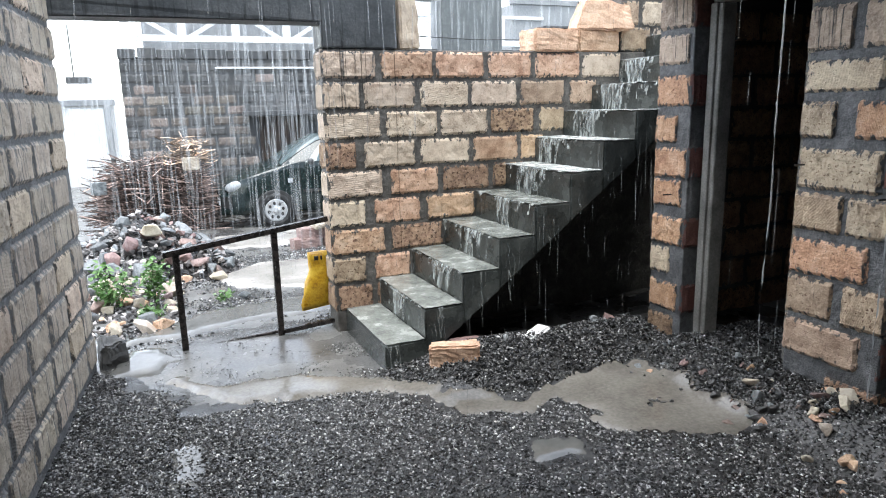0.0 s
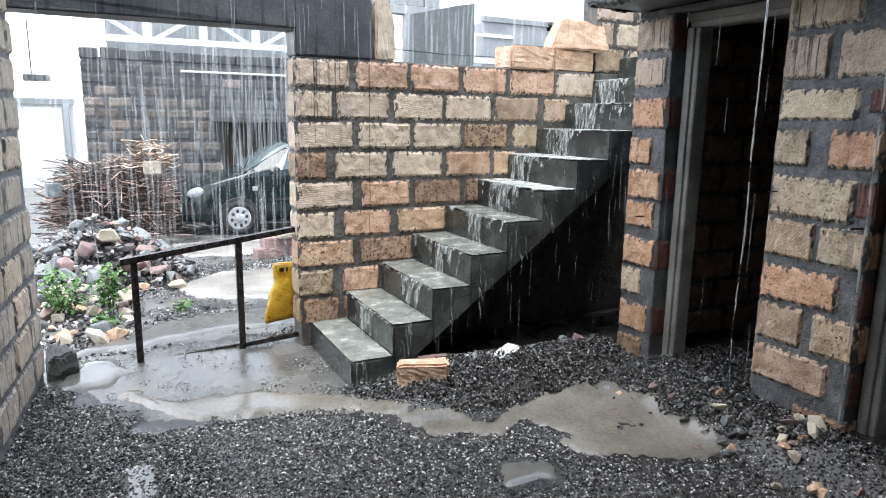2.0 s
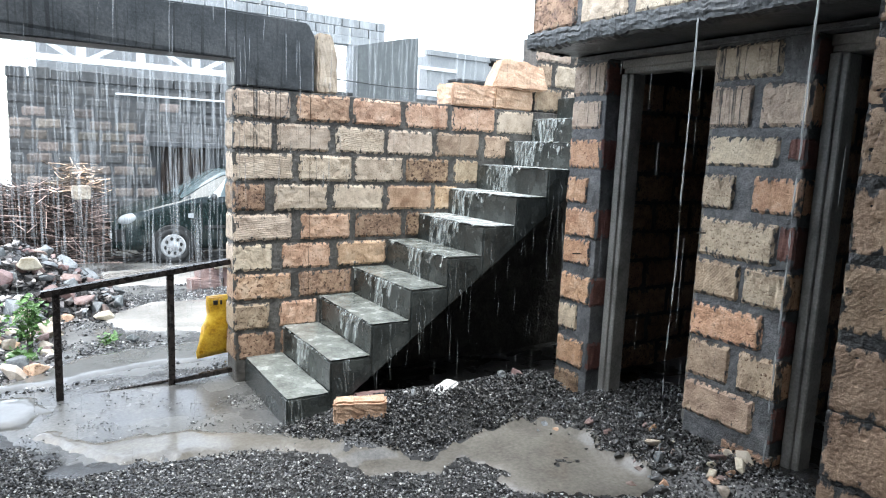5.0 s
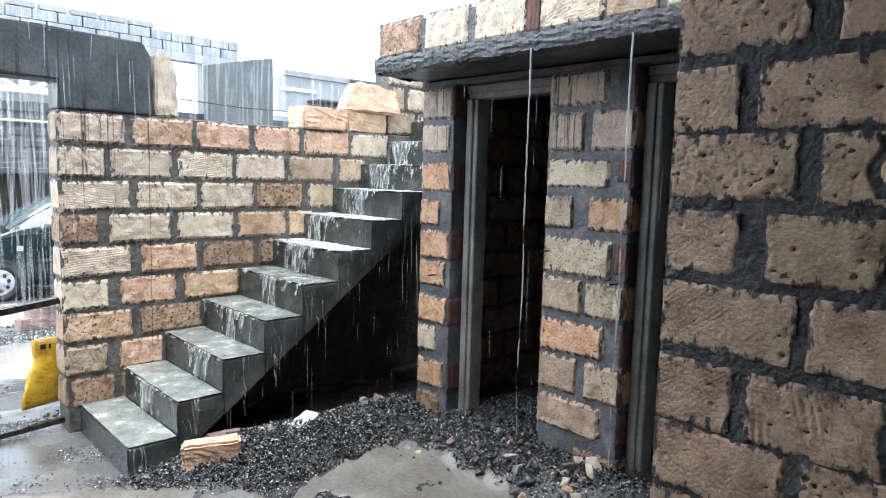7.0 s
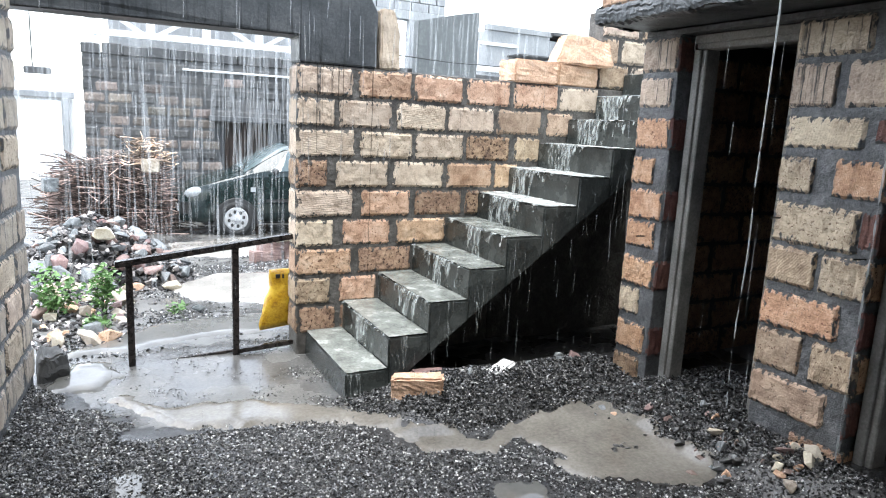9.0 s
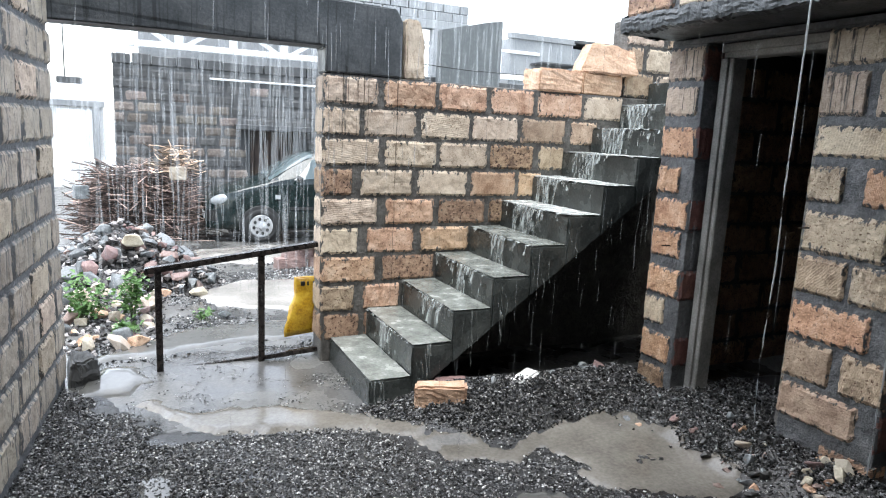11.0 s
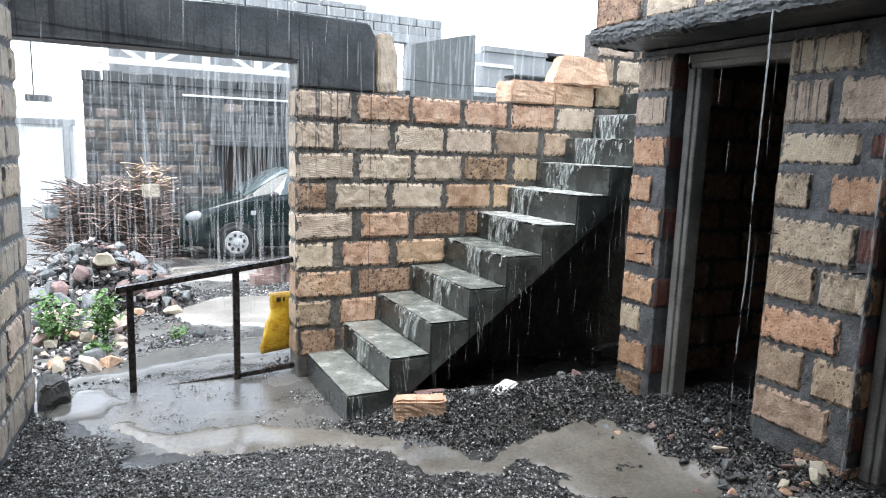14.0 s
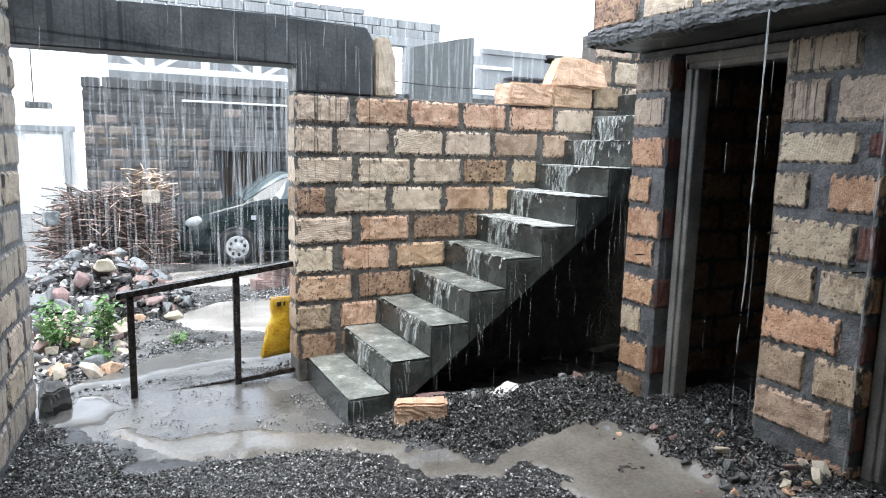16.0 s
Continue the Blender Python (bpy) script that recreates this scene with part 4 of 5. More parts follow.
for i in range(1, 11):
    x0, z1 = STEP_X + i * RUN, STEP_Z + i * RISE
    vs, fs = [], []
    ny, nz = 120, 9
    wide, mid = (0.20, 0.66) if i > 4 else (0.13, 0.42)
    mid += 0.10 * math.sin(i * 2.3)
    reach = [0.022 + 0.03 * abs(noise.noise(Vector((b * 0.19, i * 3.1, 5)))) for b in range(ny + 1)]
    for b in range(ny + 1):
        y = SY0 + 0.004 + (SY1 - SY0 - 0.02) * b / ny
        for k in range(nz + 1):
            f = k / nz
            vs.append((x0 - 0.004 - reach[b] * math.sqrt(f) + 0.007 * noise.noise(Vector((y * 60, f * 5, i))), y + 0.006 * noise.noise(Vector((y * 30, f * 4, i + 9))), z1 + 0.009 - RISE * (0.25 * f + 0.74 * f * f) + (0.004 * noise.noise(Vector((y * 50, i, 2))))))
    for b in range(ny):
        u = (b + 0.5) / ny
        dense = math.exp(-((u - mid) / wide) ** 2)
        for k in range(nz):
            f = k / nz
            g = noise.noise(Vector((u * 13 + 2.5 * f * (u - mid), f * 1.3 + i, i * 5.0))) + 0.6 * noise.noise(Vector((u * 48, f * 3.5, i * 2.0)))
            if g > 0.42 - (1.05 if i < 10 else 0.2) * dense + 0.4 * f - (0.3 if k == 0 else 0):
                a = b * (nz + 1) + k
                fs.append((a, a + 1, a + nz + 2, a + nz + 1))
    fall = new("falling_water", mesh_of("falling_water", vs, fs, M_FOAM))
    fall.data.polygons.foreach_set("use_smooth", [True] * len(fall.data.polygons))
    tagged(fall, "white foaming water falling over a concrete step edge", "water", group="water on the steps", kind="stuff")
    # water spilling off the open side
    vs, fs = [], []
    for s in range((0, 9, 9, 5, 6, 7, 3, 2, 1, 1, 1, 1)[i]):
        x, w, drop = x0 - RUN + wrnd.uniform(0.0, 0.12), wrnd.choice((0.002, 0.003, 0.004, 0.007)), wrnd.uniform(0.05, 0.2)
        top = z1 - RISE + 0.008 - wrnd.choice((0, 0, 0.1, 0.2))
        base = len(vs)
        for k in range(8):
            f = k / 7
            for e in (-1, 1):
                vs.append((x + e * w * (0.5 + 0.4 * math.sin(f * 8 + s)) + 0.006 * math.sin(f * 5 + s * 2), SY0 - 0.012 - 0.03 * math.sqrt(f), max(0.03, top - drop * f)))
        fs += [(base + 2 * k, base + 2 * k + 1, base + 2 * k + 3, base + 2 * k + 2) for k in range(7)]
    spill = new("spilling_water", mesh_of("spilling_water", vs, fs, M_SPILL))
    tagged(spill, "thin strands of water spilling off the open stair side", "water", group="water on the stair side", kind="stuff")
    # sheet of water on the tread below
    vs, fs = [], []
    nx, ny = 6, 18
    for b in range(ny):
        for a in range(nx):
            x = x0 - RUN + 0.004 + (RUN - 0.008) * a / (nx - 1)
            y = SY0 + 0.006 + (SY1 - SY0 - 0.012) * b / (ny - 1)
            vs.append((x, y, z1 - RISE + 0.0075 + 0.004 * noise.noise(Vector((x * 14, y * 14, i))) + (0.003 * wrnd.random() if a > 3 and wrnd.random() < 0.3 else 0)))
    for b in range(ny - 1):
        for a in range(nx - 1):
            q = b * nx + a
            fs.append((q, q + 1, q + nx + 1, q + nx))
    # Upper treads carry froth, lower ones the film with sky sheen coloured in.
    wet = new("tread_water", mesh_of("tread_water", vs, fs, M_FROTH if i > 5 else M_FILM))
    wet.data.polygons.foreach_set("use_smooth", [True] * len(wet.data.polygons))
    tagged(wet, "pale film of rain water on a concrete tread", "water", group="water on the treads", kind="stuff")


# ---- chippings and grit ----
def scatter(name, n, place, size, material, label, seed, sunk=0.3):
    """Many small broken stones as one object; place(rng) gives x, y or None."""
    rng = np.random.RandomState(seed)
    octa = np.array([(1, 0, 0), (0, 1, 0), (-1, 0, 0), (0, -1, 0), (0, 0, 1), (0, 0, -1)], float)
    tri = np.array([(0, 1, 4), (1, 2, 4), (2, 3, 4), (3, 0, 4), (1, 0, 5), (2, 1, 5), (3, 2, 5), (0, 3, 5)])
    allv, allf, k = [], [], 0
    for _ in range(n):
        p = place(rng)
        if p is None:
            continue
        x, y, up = p
        r = rng.uniform(*size)
        v = octa * rng.uniform(0.6, 1.15, (6, 1)) * np.array((1, 0.8, 0.62)) * r
        v += rng.uniform(-0.22, 0.22, (6, 3)) * r
        q = Euler(rng.uniform(-0.7, 0.7, 3) + np.array((0, 0, rng.uniform(0, 6.28)))).to_matrix()
        v = v @ np.array(q).T
        v += (x, y, ground_z(x, y) + r * sunk + up)
        allv.append(v)
        allf.append(tri + 6 * k)
        k += 1
    me = mesh_of(name, np.concatenate(allv).tolist(), np.concatenate(allf).tolist(), material)
    return tagged(new(name, me), label, "gravel", kind="stuff")


def place_floor(rng):
    x, y = rng.uniform(-0.6, 2.75), rng.uniform(1.2, 3.6)
    if math.hypot(x, y) < 2.15:
        return None
    if any(shore(x, y, p) > 0.02 * rng.randn() for p in WET) and rng.rand() > 0.02:
        return None
    d = noise.noise(Vector((x * 2.2, y * 2.2, 7.0)))
    if y > 3.2 and x > -0.05 and x < 1.15:
        return None
    if d < -0.3 and rng.rand() > 0.45:
        return None
    return x, y, 0.011


def place_heap(rng):
    x, y = rng.uniform(1.05, 3.25), rng.uniform(1.2, 3.42)
    if x > 2.74 and (y > 2.74 or y < 2.05):
        return None
    edge = 3.1 - 0.33 * smooth01(1.1, 1.65, x) if x < 2.3 else 2.77 - (x - 2.3) * 3.6
    if y < edge + 0.05 * noise.noise(Vector((x * 7, y * 7, 0))) or (x < 1.4 and y > 3.36):
        return None
    if shore(x, y, SILT) > 0.03 and rng.rand() > 0.02:
        return None
    return x, y, rng.uniform(0.01, 0.03)


def place_left(rng):
    x, y = rng.uniform(-0.5, 0.6), rng.uniform(2.4, 4.2)
    if x + 0.5 > 0.98 - 0.5 * (y - 2.4) + 0.22 * noise.noise(Vector((x * 6, y * 6, 3))):
        return None
    return x, y, rng.uniform(0.01, 0.018)


def place_yard(rng):
    x, y = rng.uniform(-0.3, 3.0), rng.uniform(4.5, 9.5)
    if noise.noise(Vector((x * 1.1, y * 1.1, 9.0))) < -0.02 and rng.rand() > 0.12:
        return None
    return x, y, 0.0


scatter("grit", 105000, place_floor, (0.005, 0.0105), M_GRIT, "wet grey grit strewn over the floor", 1)
scatter("gravel", 36000, place_heap, (0.006, 0.0135), M_GRAVEL, "heap of wet black stone chippings beside the stair", 2)
scatter("gravel", 19000, place_left, (0.0055, 0.011), M_GRIT, "wet dark chippings along the foot of the wall", 3)
scatter("grit", 14000, place_yard, (0.008, 0.02), M_GRIT, "wet grit on the ground of the yard", 4)


def place_wash(rng):
    x, y = rng.uniform(-0.7, 1.15), rng.uniform(2.5, 4.6)
    if noise.noise(Vector((x * 4, y * 4, 3.0))) + 0.5 * noise.noise(Vector((x * 15, y * 15, 1.0))) < rng.uniform(0.0, 0.6):
        return None
    return x, y, 0.007


scatter("grit", 19000, place_wash, (0.003, 0.0085), M_GRIT, "wet grit strewn over the washed silt", 6)

# ---- stones ----
STONES = {m: [stone_bm(1.0, 20 + s, 0.75) for s in range(5)] for m in (M_ROCK, M_ROCKP, M_ROCKC, M_LOOSE, M_BEDROCK)}
for m in STONES:
    kept = []
    for bm in STONES[m]:
        me = bpy.data.meshes.new("stone")
        bm.to_mesh(me)
        bm.free()
        me.materials.append(m)
        kept.append(me)
    STONES[m] = kept
srnd = random.Random(3)


def stone(x, y, r, m, label, group, up=0.35, base=None):
    ob = new("stone", srnd.choice(STONES[m]))
    z = (ground_z(x, y) if base is None else base) + r * up
    ob.matrix_world = pose(x, y, z, srnd.uniform(-25, 25), srnd.uniform(-25, 25), srnd.uniform(0, 360)) @ Matrix.Diagonal((r, r * srnd.uniform(0.7, 1), r * srnd.uniform(0.7, 1), 1))
    return tagged(ob, label, "stone", group=group)


# rubble heap in the yard
def mound(x, y):
    return 0.85 * max(0.0, 1 - math.hypot((x + 0.15) / 0.95, (y - 7.6) / 0.9)) ** 0.8


core_v, core_f, n = [], [], 15
for j in range(n):
    for i in range(n):
        x, y = -1.25 + 2.1 * i / (n - 1), 6.6 + 2.0 * j / (n - 1)
        core_v.append((x, y, ground_z(x, y) - 0.03 + 0.75 * mound(x, y) + 0.05 * noise.noise(Vector((x * 5, y * 5, 0)))))
core_f = [(j * n + i, j * n + i + 1, (j + 1) * n + i + 1, (j + 1) * n + i) for j in range(n - 1) for i in range(n - 1)]
tagged(new("rubble_heap", mesh_of("rubble_heap", core_v, core_f, M_GRAVEL)), "heap of dark earth and small rubble", "rubble", kind="stuff")
for k in range(135):
    a, d = srnd.uniform(0, 6.28), math.sqrt(srnd.random())
    x, y = -0.2 + 0.95 * d * math.cos(a), 7.55 + 0.9 * d * math.sin(a)
    m = srnd.choice((M_ROCK, M_ROCK, M_ROCK, M_ROCKP, M_ROCKP if x > -0.1 else M_ROCK))
    stone(x, y, srnd.choice((0.05, 0.06, 0.075, 0.09, 0.11, 0.135)), m, "wet blue-grey broken stone on the rubble heap" if m is M_ROCK else "wet reddish broken stone on the rubble heap", "stones of the rubble heap", 0.2, ground_z(x, y) + 0.75 * mound(x, y))
stone(-0.05, 7.15, 0.14, M_ROCKC, "large white stone on the rubble heap", "stones of the rubble heap", 0.3, ground_z(-0.05, 7.15) + 0.42)


def place_mound(rng):
    a, d = rng.uniform(0, 6.28), math.sqrt(rng.rand())
    x, y = -0.2 + 1.05 * d * math.cos(a), 7.5 + 1.0 * d * math.sin(a)
    return x, y, 0.75 * mound(x, y)


def place_debris(rng):
    x, y = rng.uniform(-0.9, 0.3), rng.uniform(4.7, 7.2)
    return (x, y, 0.0) if x < 0.12 + 0.1 * (y - 5.5) else None


scatter("rubble", 1500, place_mound, (0.02, 0.06), M_RUBBLE, "small broken stone on the rubble heap", 8)
scatter("rubble", 1500, place_debris, (0.012, 0.035), M_RUBBLE, "small stone debris on the mud", 9)
# pale stones and debris behind the opening
for k in range(62):
    x, y = srnd.uniform(-0.75, 0.25), srnd.uniform(4.75, 7.0)
    if x > 0.1 + 0.1 * (y - 5.5):
        continue
    m = srnd.choice((M_ROCKC, M_ROCK, M_ROCKP, M_ROCKC, M_LOOSE))
    stone(x, y, srnd.uniform(0.03, 0.11), m, "broken pale stone on the muddy ground" if m in (M_ROCKC, M_LOOSE) else "broken dark stone on the muddy ground", "loose stones in the yard", 0.3)
for x, y, r in ((-0.15, 4.82, 0.11), (-0.45, 6.0, 0.16), (0.05, 6.0, 0.13), (0.52, 6.7, 0.12), (-0.1, 6.6, 0.13), (0.1, 5.95, 0.1)):
    stone(x, y, r, M_ROCKC, "large cream stone lying in the yard", "large stones in the yard", 0.35)
stone(0.62, 5.55, 0.06, M_ROCK, "small dark stone standing on the wet yard", "large stones in the yard", 0.7)
# rubble by the doorways
for k in range(30):
    y = srnd.uniform(1.35, 2.75)
    x = 2.74 - abs(srnd.gauss(0, 0.16))
    m = srnd.choice((M_ROCK, M_ROCK, M_LOOSE, M_ROCKP, M_ROCK))
    stone(x, y, srnd.uniform(0.015, 0.045), m, "small piece of rubble at the foot of the wall", "rubble by the doorways", 0.3)
for k in range(18):
    x, y = srnd.uniform(1.75, 2.72), srnd.uniform(3.1, 3.4)
    stone(x, y, srnd.uniform(0.02, 0.06), srnd.choice((M_ROCK, M_ROCKP, M_ROCK)), "small piece of rubble on the gravel heap", "rubble under the stair", 0.5)
for k in range(8):
    x, y = srnd.uniform(2.3, 2.62), srnd.uniform(0.95, 1.7)
    stone(x, y, srnd.uniform(0.02, 0.06), srnd.choice((M_ROCK, M_LOOSE, M_ROCKC)), "broken block fragment at the foot of the wall", "rubble by the doorways", 0.4)
for k in range(9):
    a = k * 0.7
    stone(2.24 + 0.035 * math.cos(a) * (k % 3), 2.33 + 0.03 * math.sin(a) * (k % 3), srnd.uniform(0.014, 0.032), M_BEDROCK, "dark clod of mortar lying in the silt", "clods in the silt", 0.45)
for k in range(3):
    stone(1.93 + 0.03 * k, 2.22 - 0.008 * k, 0.014, M_BEDROCK if k < 2 else M_ROCKC, "small dark clod lying in the silt" if k < 2 else "small pale chip lying in the silt", "clods in the silt", 0.5)
# broken blocks heaped at the foot of the pier
for k in range(28):
    x, y = srnd.gauss(2.62, 0.1), srnd.gauss(1.98, 0.15)
    if x > 2.72:
        continue
    m = srnd.choice((M_ROCKC, M_BEDROCK, M_ROCK, M_BEDROCK, M_ROCKP, M_BEDROCK))
    stone(x, y, srnd.uniform(0.018, 0.05), m, "broken piece of block on the rubble by the pier", "rubble by the doorways", 0.5)
for k in range(8):
    x, y = min(2.72, srnd.gauss(2.68, 0.06)), srnd.gauss(1.67, 0.08)
    stone(x, y, srnd.uniform(0.03, 0.06), srnd.choice((M_LOOSE, M_ROCKC)), "pale orange broken block at the foot of the pier", "rubble by the doorways", 0.5)


# ---- loose blocks ----
def loose_block(x, y, z, size, rz=0, ry=0, rx=0, label="", seed=0, m=None):
    sx, sy, sz = size
    bm = box(-sx / 2, sx / 2, -sy / 2, sy / 2, 0, sz, 0.012, 2)
    bmesh.ops.subdivide_edges(bm, edges=[e for e in bm.edges if e.calc_length() > 0.05], cuts=6, use_grid_fill=True)
    for v in bm.verts:
        v.co += Vector(noise.noise_vector(v.co * 11 + Vector((seed * 5.3, 0, 0)))) * 0.007 + Vector(noise.noise_vector(v.co * 48 + Vector((seed, 0, 0)))) * 0.007
    ob = obj("laterite_block", bm, m or M_LOOSE, smooth=False)
    ob.matrix_world = pose(x, y, z, rx, ry, rz)
    return tagged(ob, label, "block", group="loose laterite blocks")


loose_block(2.835, 4.29, 1.892, (0.375, 0.24, 0.165), -2, 0, 0, "pale orange laterite block lying on top of the wall", 1)
loose_block(3.235, 4.3, 1.892, (0.38, 0.2, 0.165), 1, 0, 0, "tan laterite block set on top of the wall", 2, M_LOOSE)
wedge = loose_block(3.29, 4.28, 2.055, (0.47, 0.24, 0.22), -12, 0, 0, "broken wedge of orange laterite on top of the wall", 3)
for v in wedge.data.vertices:
    k = max(0.0, v.co.z / 0.2)
    v.co.x = v.co.x * (1 - 0.2 * k) + 0.03 * k
    v.co.y *= 1 - 0.35 * k
    v.co.z -= 0.18 * k * max(0.0, v.co.x)
    v.co += Vector(noise.noise_vector(v.co * 14)) * 0.012
upright = loose_block(1.685, 4.3, 1.893, (0.14, 0.2, 0.385), 0, 0, 0, "cream laterite block standing on end beside the beam", 4, M_CREAM)
for v in upright.data.vertices:
    if v.co.x > 0:
        v.co.x *= 1 - 0.75 * max(0.0, v.co.z / 0.385) ** 4
loose_block(1.45, 3.08, 0.088, (0.28, 0.1, 0.135), -24, -2, 0, "orange laterite block lying on the gravel by the stair", 5)
loose_block(1.62, 3.3, 0.06, (0.2, 0.1, 0.085), -8, 0, 0, "half-buried red block fragment under the stair", 6, M_ROCKP)
stump = loose_block(-0.335, 4.27, -0.03, (0.17, 0.2, 0.2), 14, 0, 0, "dark stump of block at the end of the wall", 7, M_FARWALL)
for v in stump.data.vertices:
    k = max(0.0, v.co.z / 0.2)
    v.co += Vector(noise.noise_vector(v.co * 9)) * 0.035
    v.co.x *= 1 - 0.35 * k
    v.co.z *= 1 - 0.9 * max(0.0, v.co.x)
shard = loose_block(1.98, 3.12, 0.15, (0.26, 0.1, 0.03), 22, -9, 0, "flat white shard of tile on the gravel heap", 9, M_WALLWHITE)
# red blocks stacked in the yard
for k, (x, y, z) in enumerate(((1.75, 8.3, 0), (2.15, 8.35, 0), (1.95, 8.7, 0), (2.4, 8.6, 0), (1.85, 8.35, 0.13), (2.2, 8.45, 0.13))):
    loose_block(x, y, ground_z(x, y) - 0.02 + z, (0.36, 0.2, 0.15), srnd.uniform(-15, 15), 0, 0, "wet red block in a low stack in the yard", 20 + k, M_ROCKP)
loose_block(2.05, 8.3, ground_z(2.05, 8.3) + 0.25, (0.42, 0.2, 0.05), 12, 0, 0, "pale slab lying on the stack of red blocks", 30, M_ROCKC)

# ---- rail across the opening ----
rail = thing("railing", 0.085, 4.3, 0)
part("post", box(-0.02, 0.02, -0.02, 0.02, -0.06, 0.655, 0.003), M_METAL, rail)
part("post", box(0.597, 0.637, -0.02, 0.02, -0.06, 0.735, 0.003), M_METAL, rail)
part("top_rail", joined(prism([(-0.075, 0.632), (1.0, 0.775), (1.0, 0.80), (-0.075, 0.66)], -0.03, 0.03, 0.004), prism([(-0.075, 0.66), (1.0, 0.80), (1.0, 0.808), (-0.075, 0.668)], -0.022, 0.034, 0.002)), M_METAL, rail)
part("bottom_rail", prism([(0.62, 0.02), (0.99, 0.045), (0.99, 0.075), (0.62, 0.05)], -0.02, 0.02, 0.003), M_METAL, rail)
part("ground_bar", tube((0.14, 0.03, 0.005), (0.62, 0.03, 0.03), 0.011, 8), M_METAL, rail)
tagged(rail, "rusty black steel railing across the yard opening", "railing")

# ---- yellow container hung by the wall ----
can = thing("yellow_sack", 1.075, 4.47, 0.13)
bm = bmesh.new()
n = 12
rows_ = []
for j in range(11):
    f = j / 10
    w = 0.185 - 0.05 * f + 0.01 * math.sin(f * 7)
    d = 0.045 * math.sin(math.pi * min(max(f, 0.06), 0.97)) + 0.012
    ring = []
    for i in range(n):
        a = 2 * math.pi * i / n
        wob = 1 + 0.12 * noise.noise(Vector((math.cos(a) * 2, math.sin(a) * 2, f * 5)))
        ring.append(bm.verts.new((0.02 * f + w * wob * math.copysign(abs(math.cos(a)) ** 0.7, math.cos(a)), d * wob * math.sin(a), 0.40 * f + 0.025 * math.cos(a) * (1 - f))))
    rows_.append(ring)
for j in range(10):
    for i in range(n):
        bm.faces.new((rows_[j][i], rows_[j][(i + 1) % n], rows_[j + 1][(i + 1) % n], rows_[j + 1][i]))
bm.faces.new(rows_[0][::-1])
bm.faces.new(rows_[-1])
part("sack_body", bm, M_YELLOW, can, smooth=True)
for k, (sx, w) in enumerate(((-0.085, 0.03), (-0.04, 0.012), (0.0, 0.034), (0.05, 0.026))):
    part("mark", box(sx, sx + w, -0.046, -0.034, 0.345, 0.375, 0.003), M_DARK, can, "dark printed bar")
part("strap", tube((0.02, 0, 0.41), (0.04, -0.13, 0.69), 0.006, 6), M_DARK, can, "thin dark strap")
tagged(can, "crumpled yellow plastic sack hanging behind the railing", "sack")


# ---- plants ----
def plant(x, y, height, spread, seed, leaves):
    rnd = random.Random(seed)
    p = thing("plant", x, y, ground_z(x, y))
    vs, fs = [], []
    stems = []
    for s in range(7):
        a = rnd.uniform(0, 6.28)
        top = Vector((math.cos(a) * spread * rnd.uniform(0.2, 0.9), math.sin(a) * spread * rnd.uniform(0.2, 0.9), height * rnd.uniform(0.6, 1.0)))
        stems.append(top)
        part("stem", tube((rnd.uniform(-0.02, 0.02), rnd.uniform(-0.02, 0.02), -0.02), top, 0.004, 5, 0.002), M_STEM, p)
    for k in range(leaves):
        top = rnd.choice(stems)
        f = rnd.uniform(0.25, 1.05)
        c = top * f + Vector((rnd.gauss(0, 0.03), rnd.gauss(0, 0.03), rnd.gauss(0, 0.02)))
        L, W = rnd.uniform(0.03, 0.06), rnd.uniform(0.012, 0.024)
        m = Euler((rnd.uniform(-0.9, 0.9), rnd.uniform(-0.9, 0.4), rnd.uniform(0, 6.28))).to_matrix()
        b = len(vs)
        for q in ((0, 0, 0), (L * 0.45, W, 0.006), (L, 0, -0.008), (L * 0.45, -W, 0.006), (L * 0.45, 0, -0.002)):
            vs.append(tuple(c + m @ Vector(q)))
        fs += [(b, b + 4, b + 1), (b + 1, b + 4, b + 2), (b + 4, b + 3, b + 2), (b, b + 3, b + 4)]
    lv = new("leaves", mesh_of("leaves", vs, fs, M_LEAF))
    lv.parent = p
    lv["kind"] = "stuff"
    return tagged(p, "leafy bright green weed among the stones", "plant", group="weeds in the yard")


plant(-0.07, 5.6, 0.42, 0.15, 1, 270)
plant(-0.38, 5.5, 0.32, 0.2, 2, 300)
plant(0.45, 5.6, 0.06, 0.1, 3, 40)
plant(-0.12, 5.1, 0.12, 0.14, 4, 90)


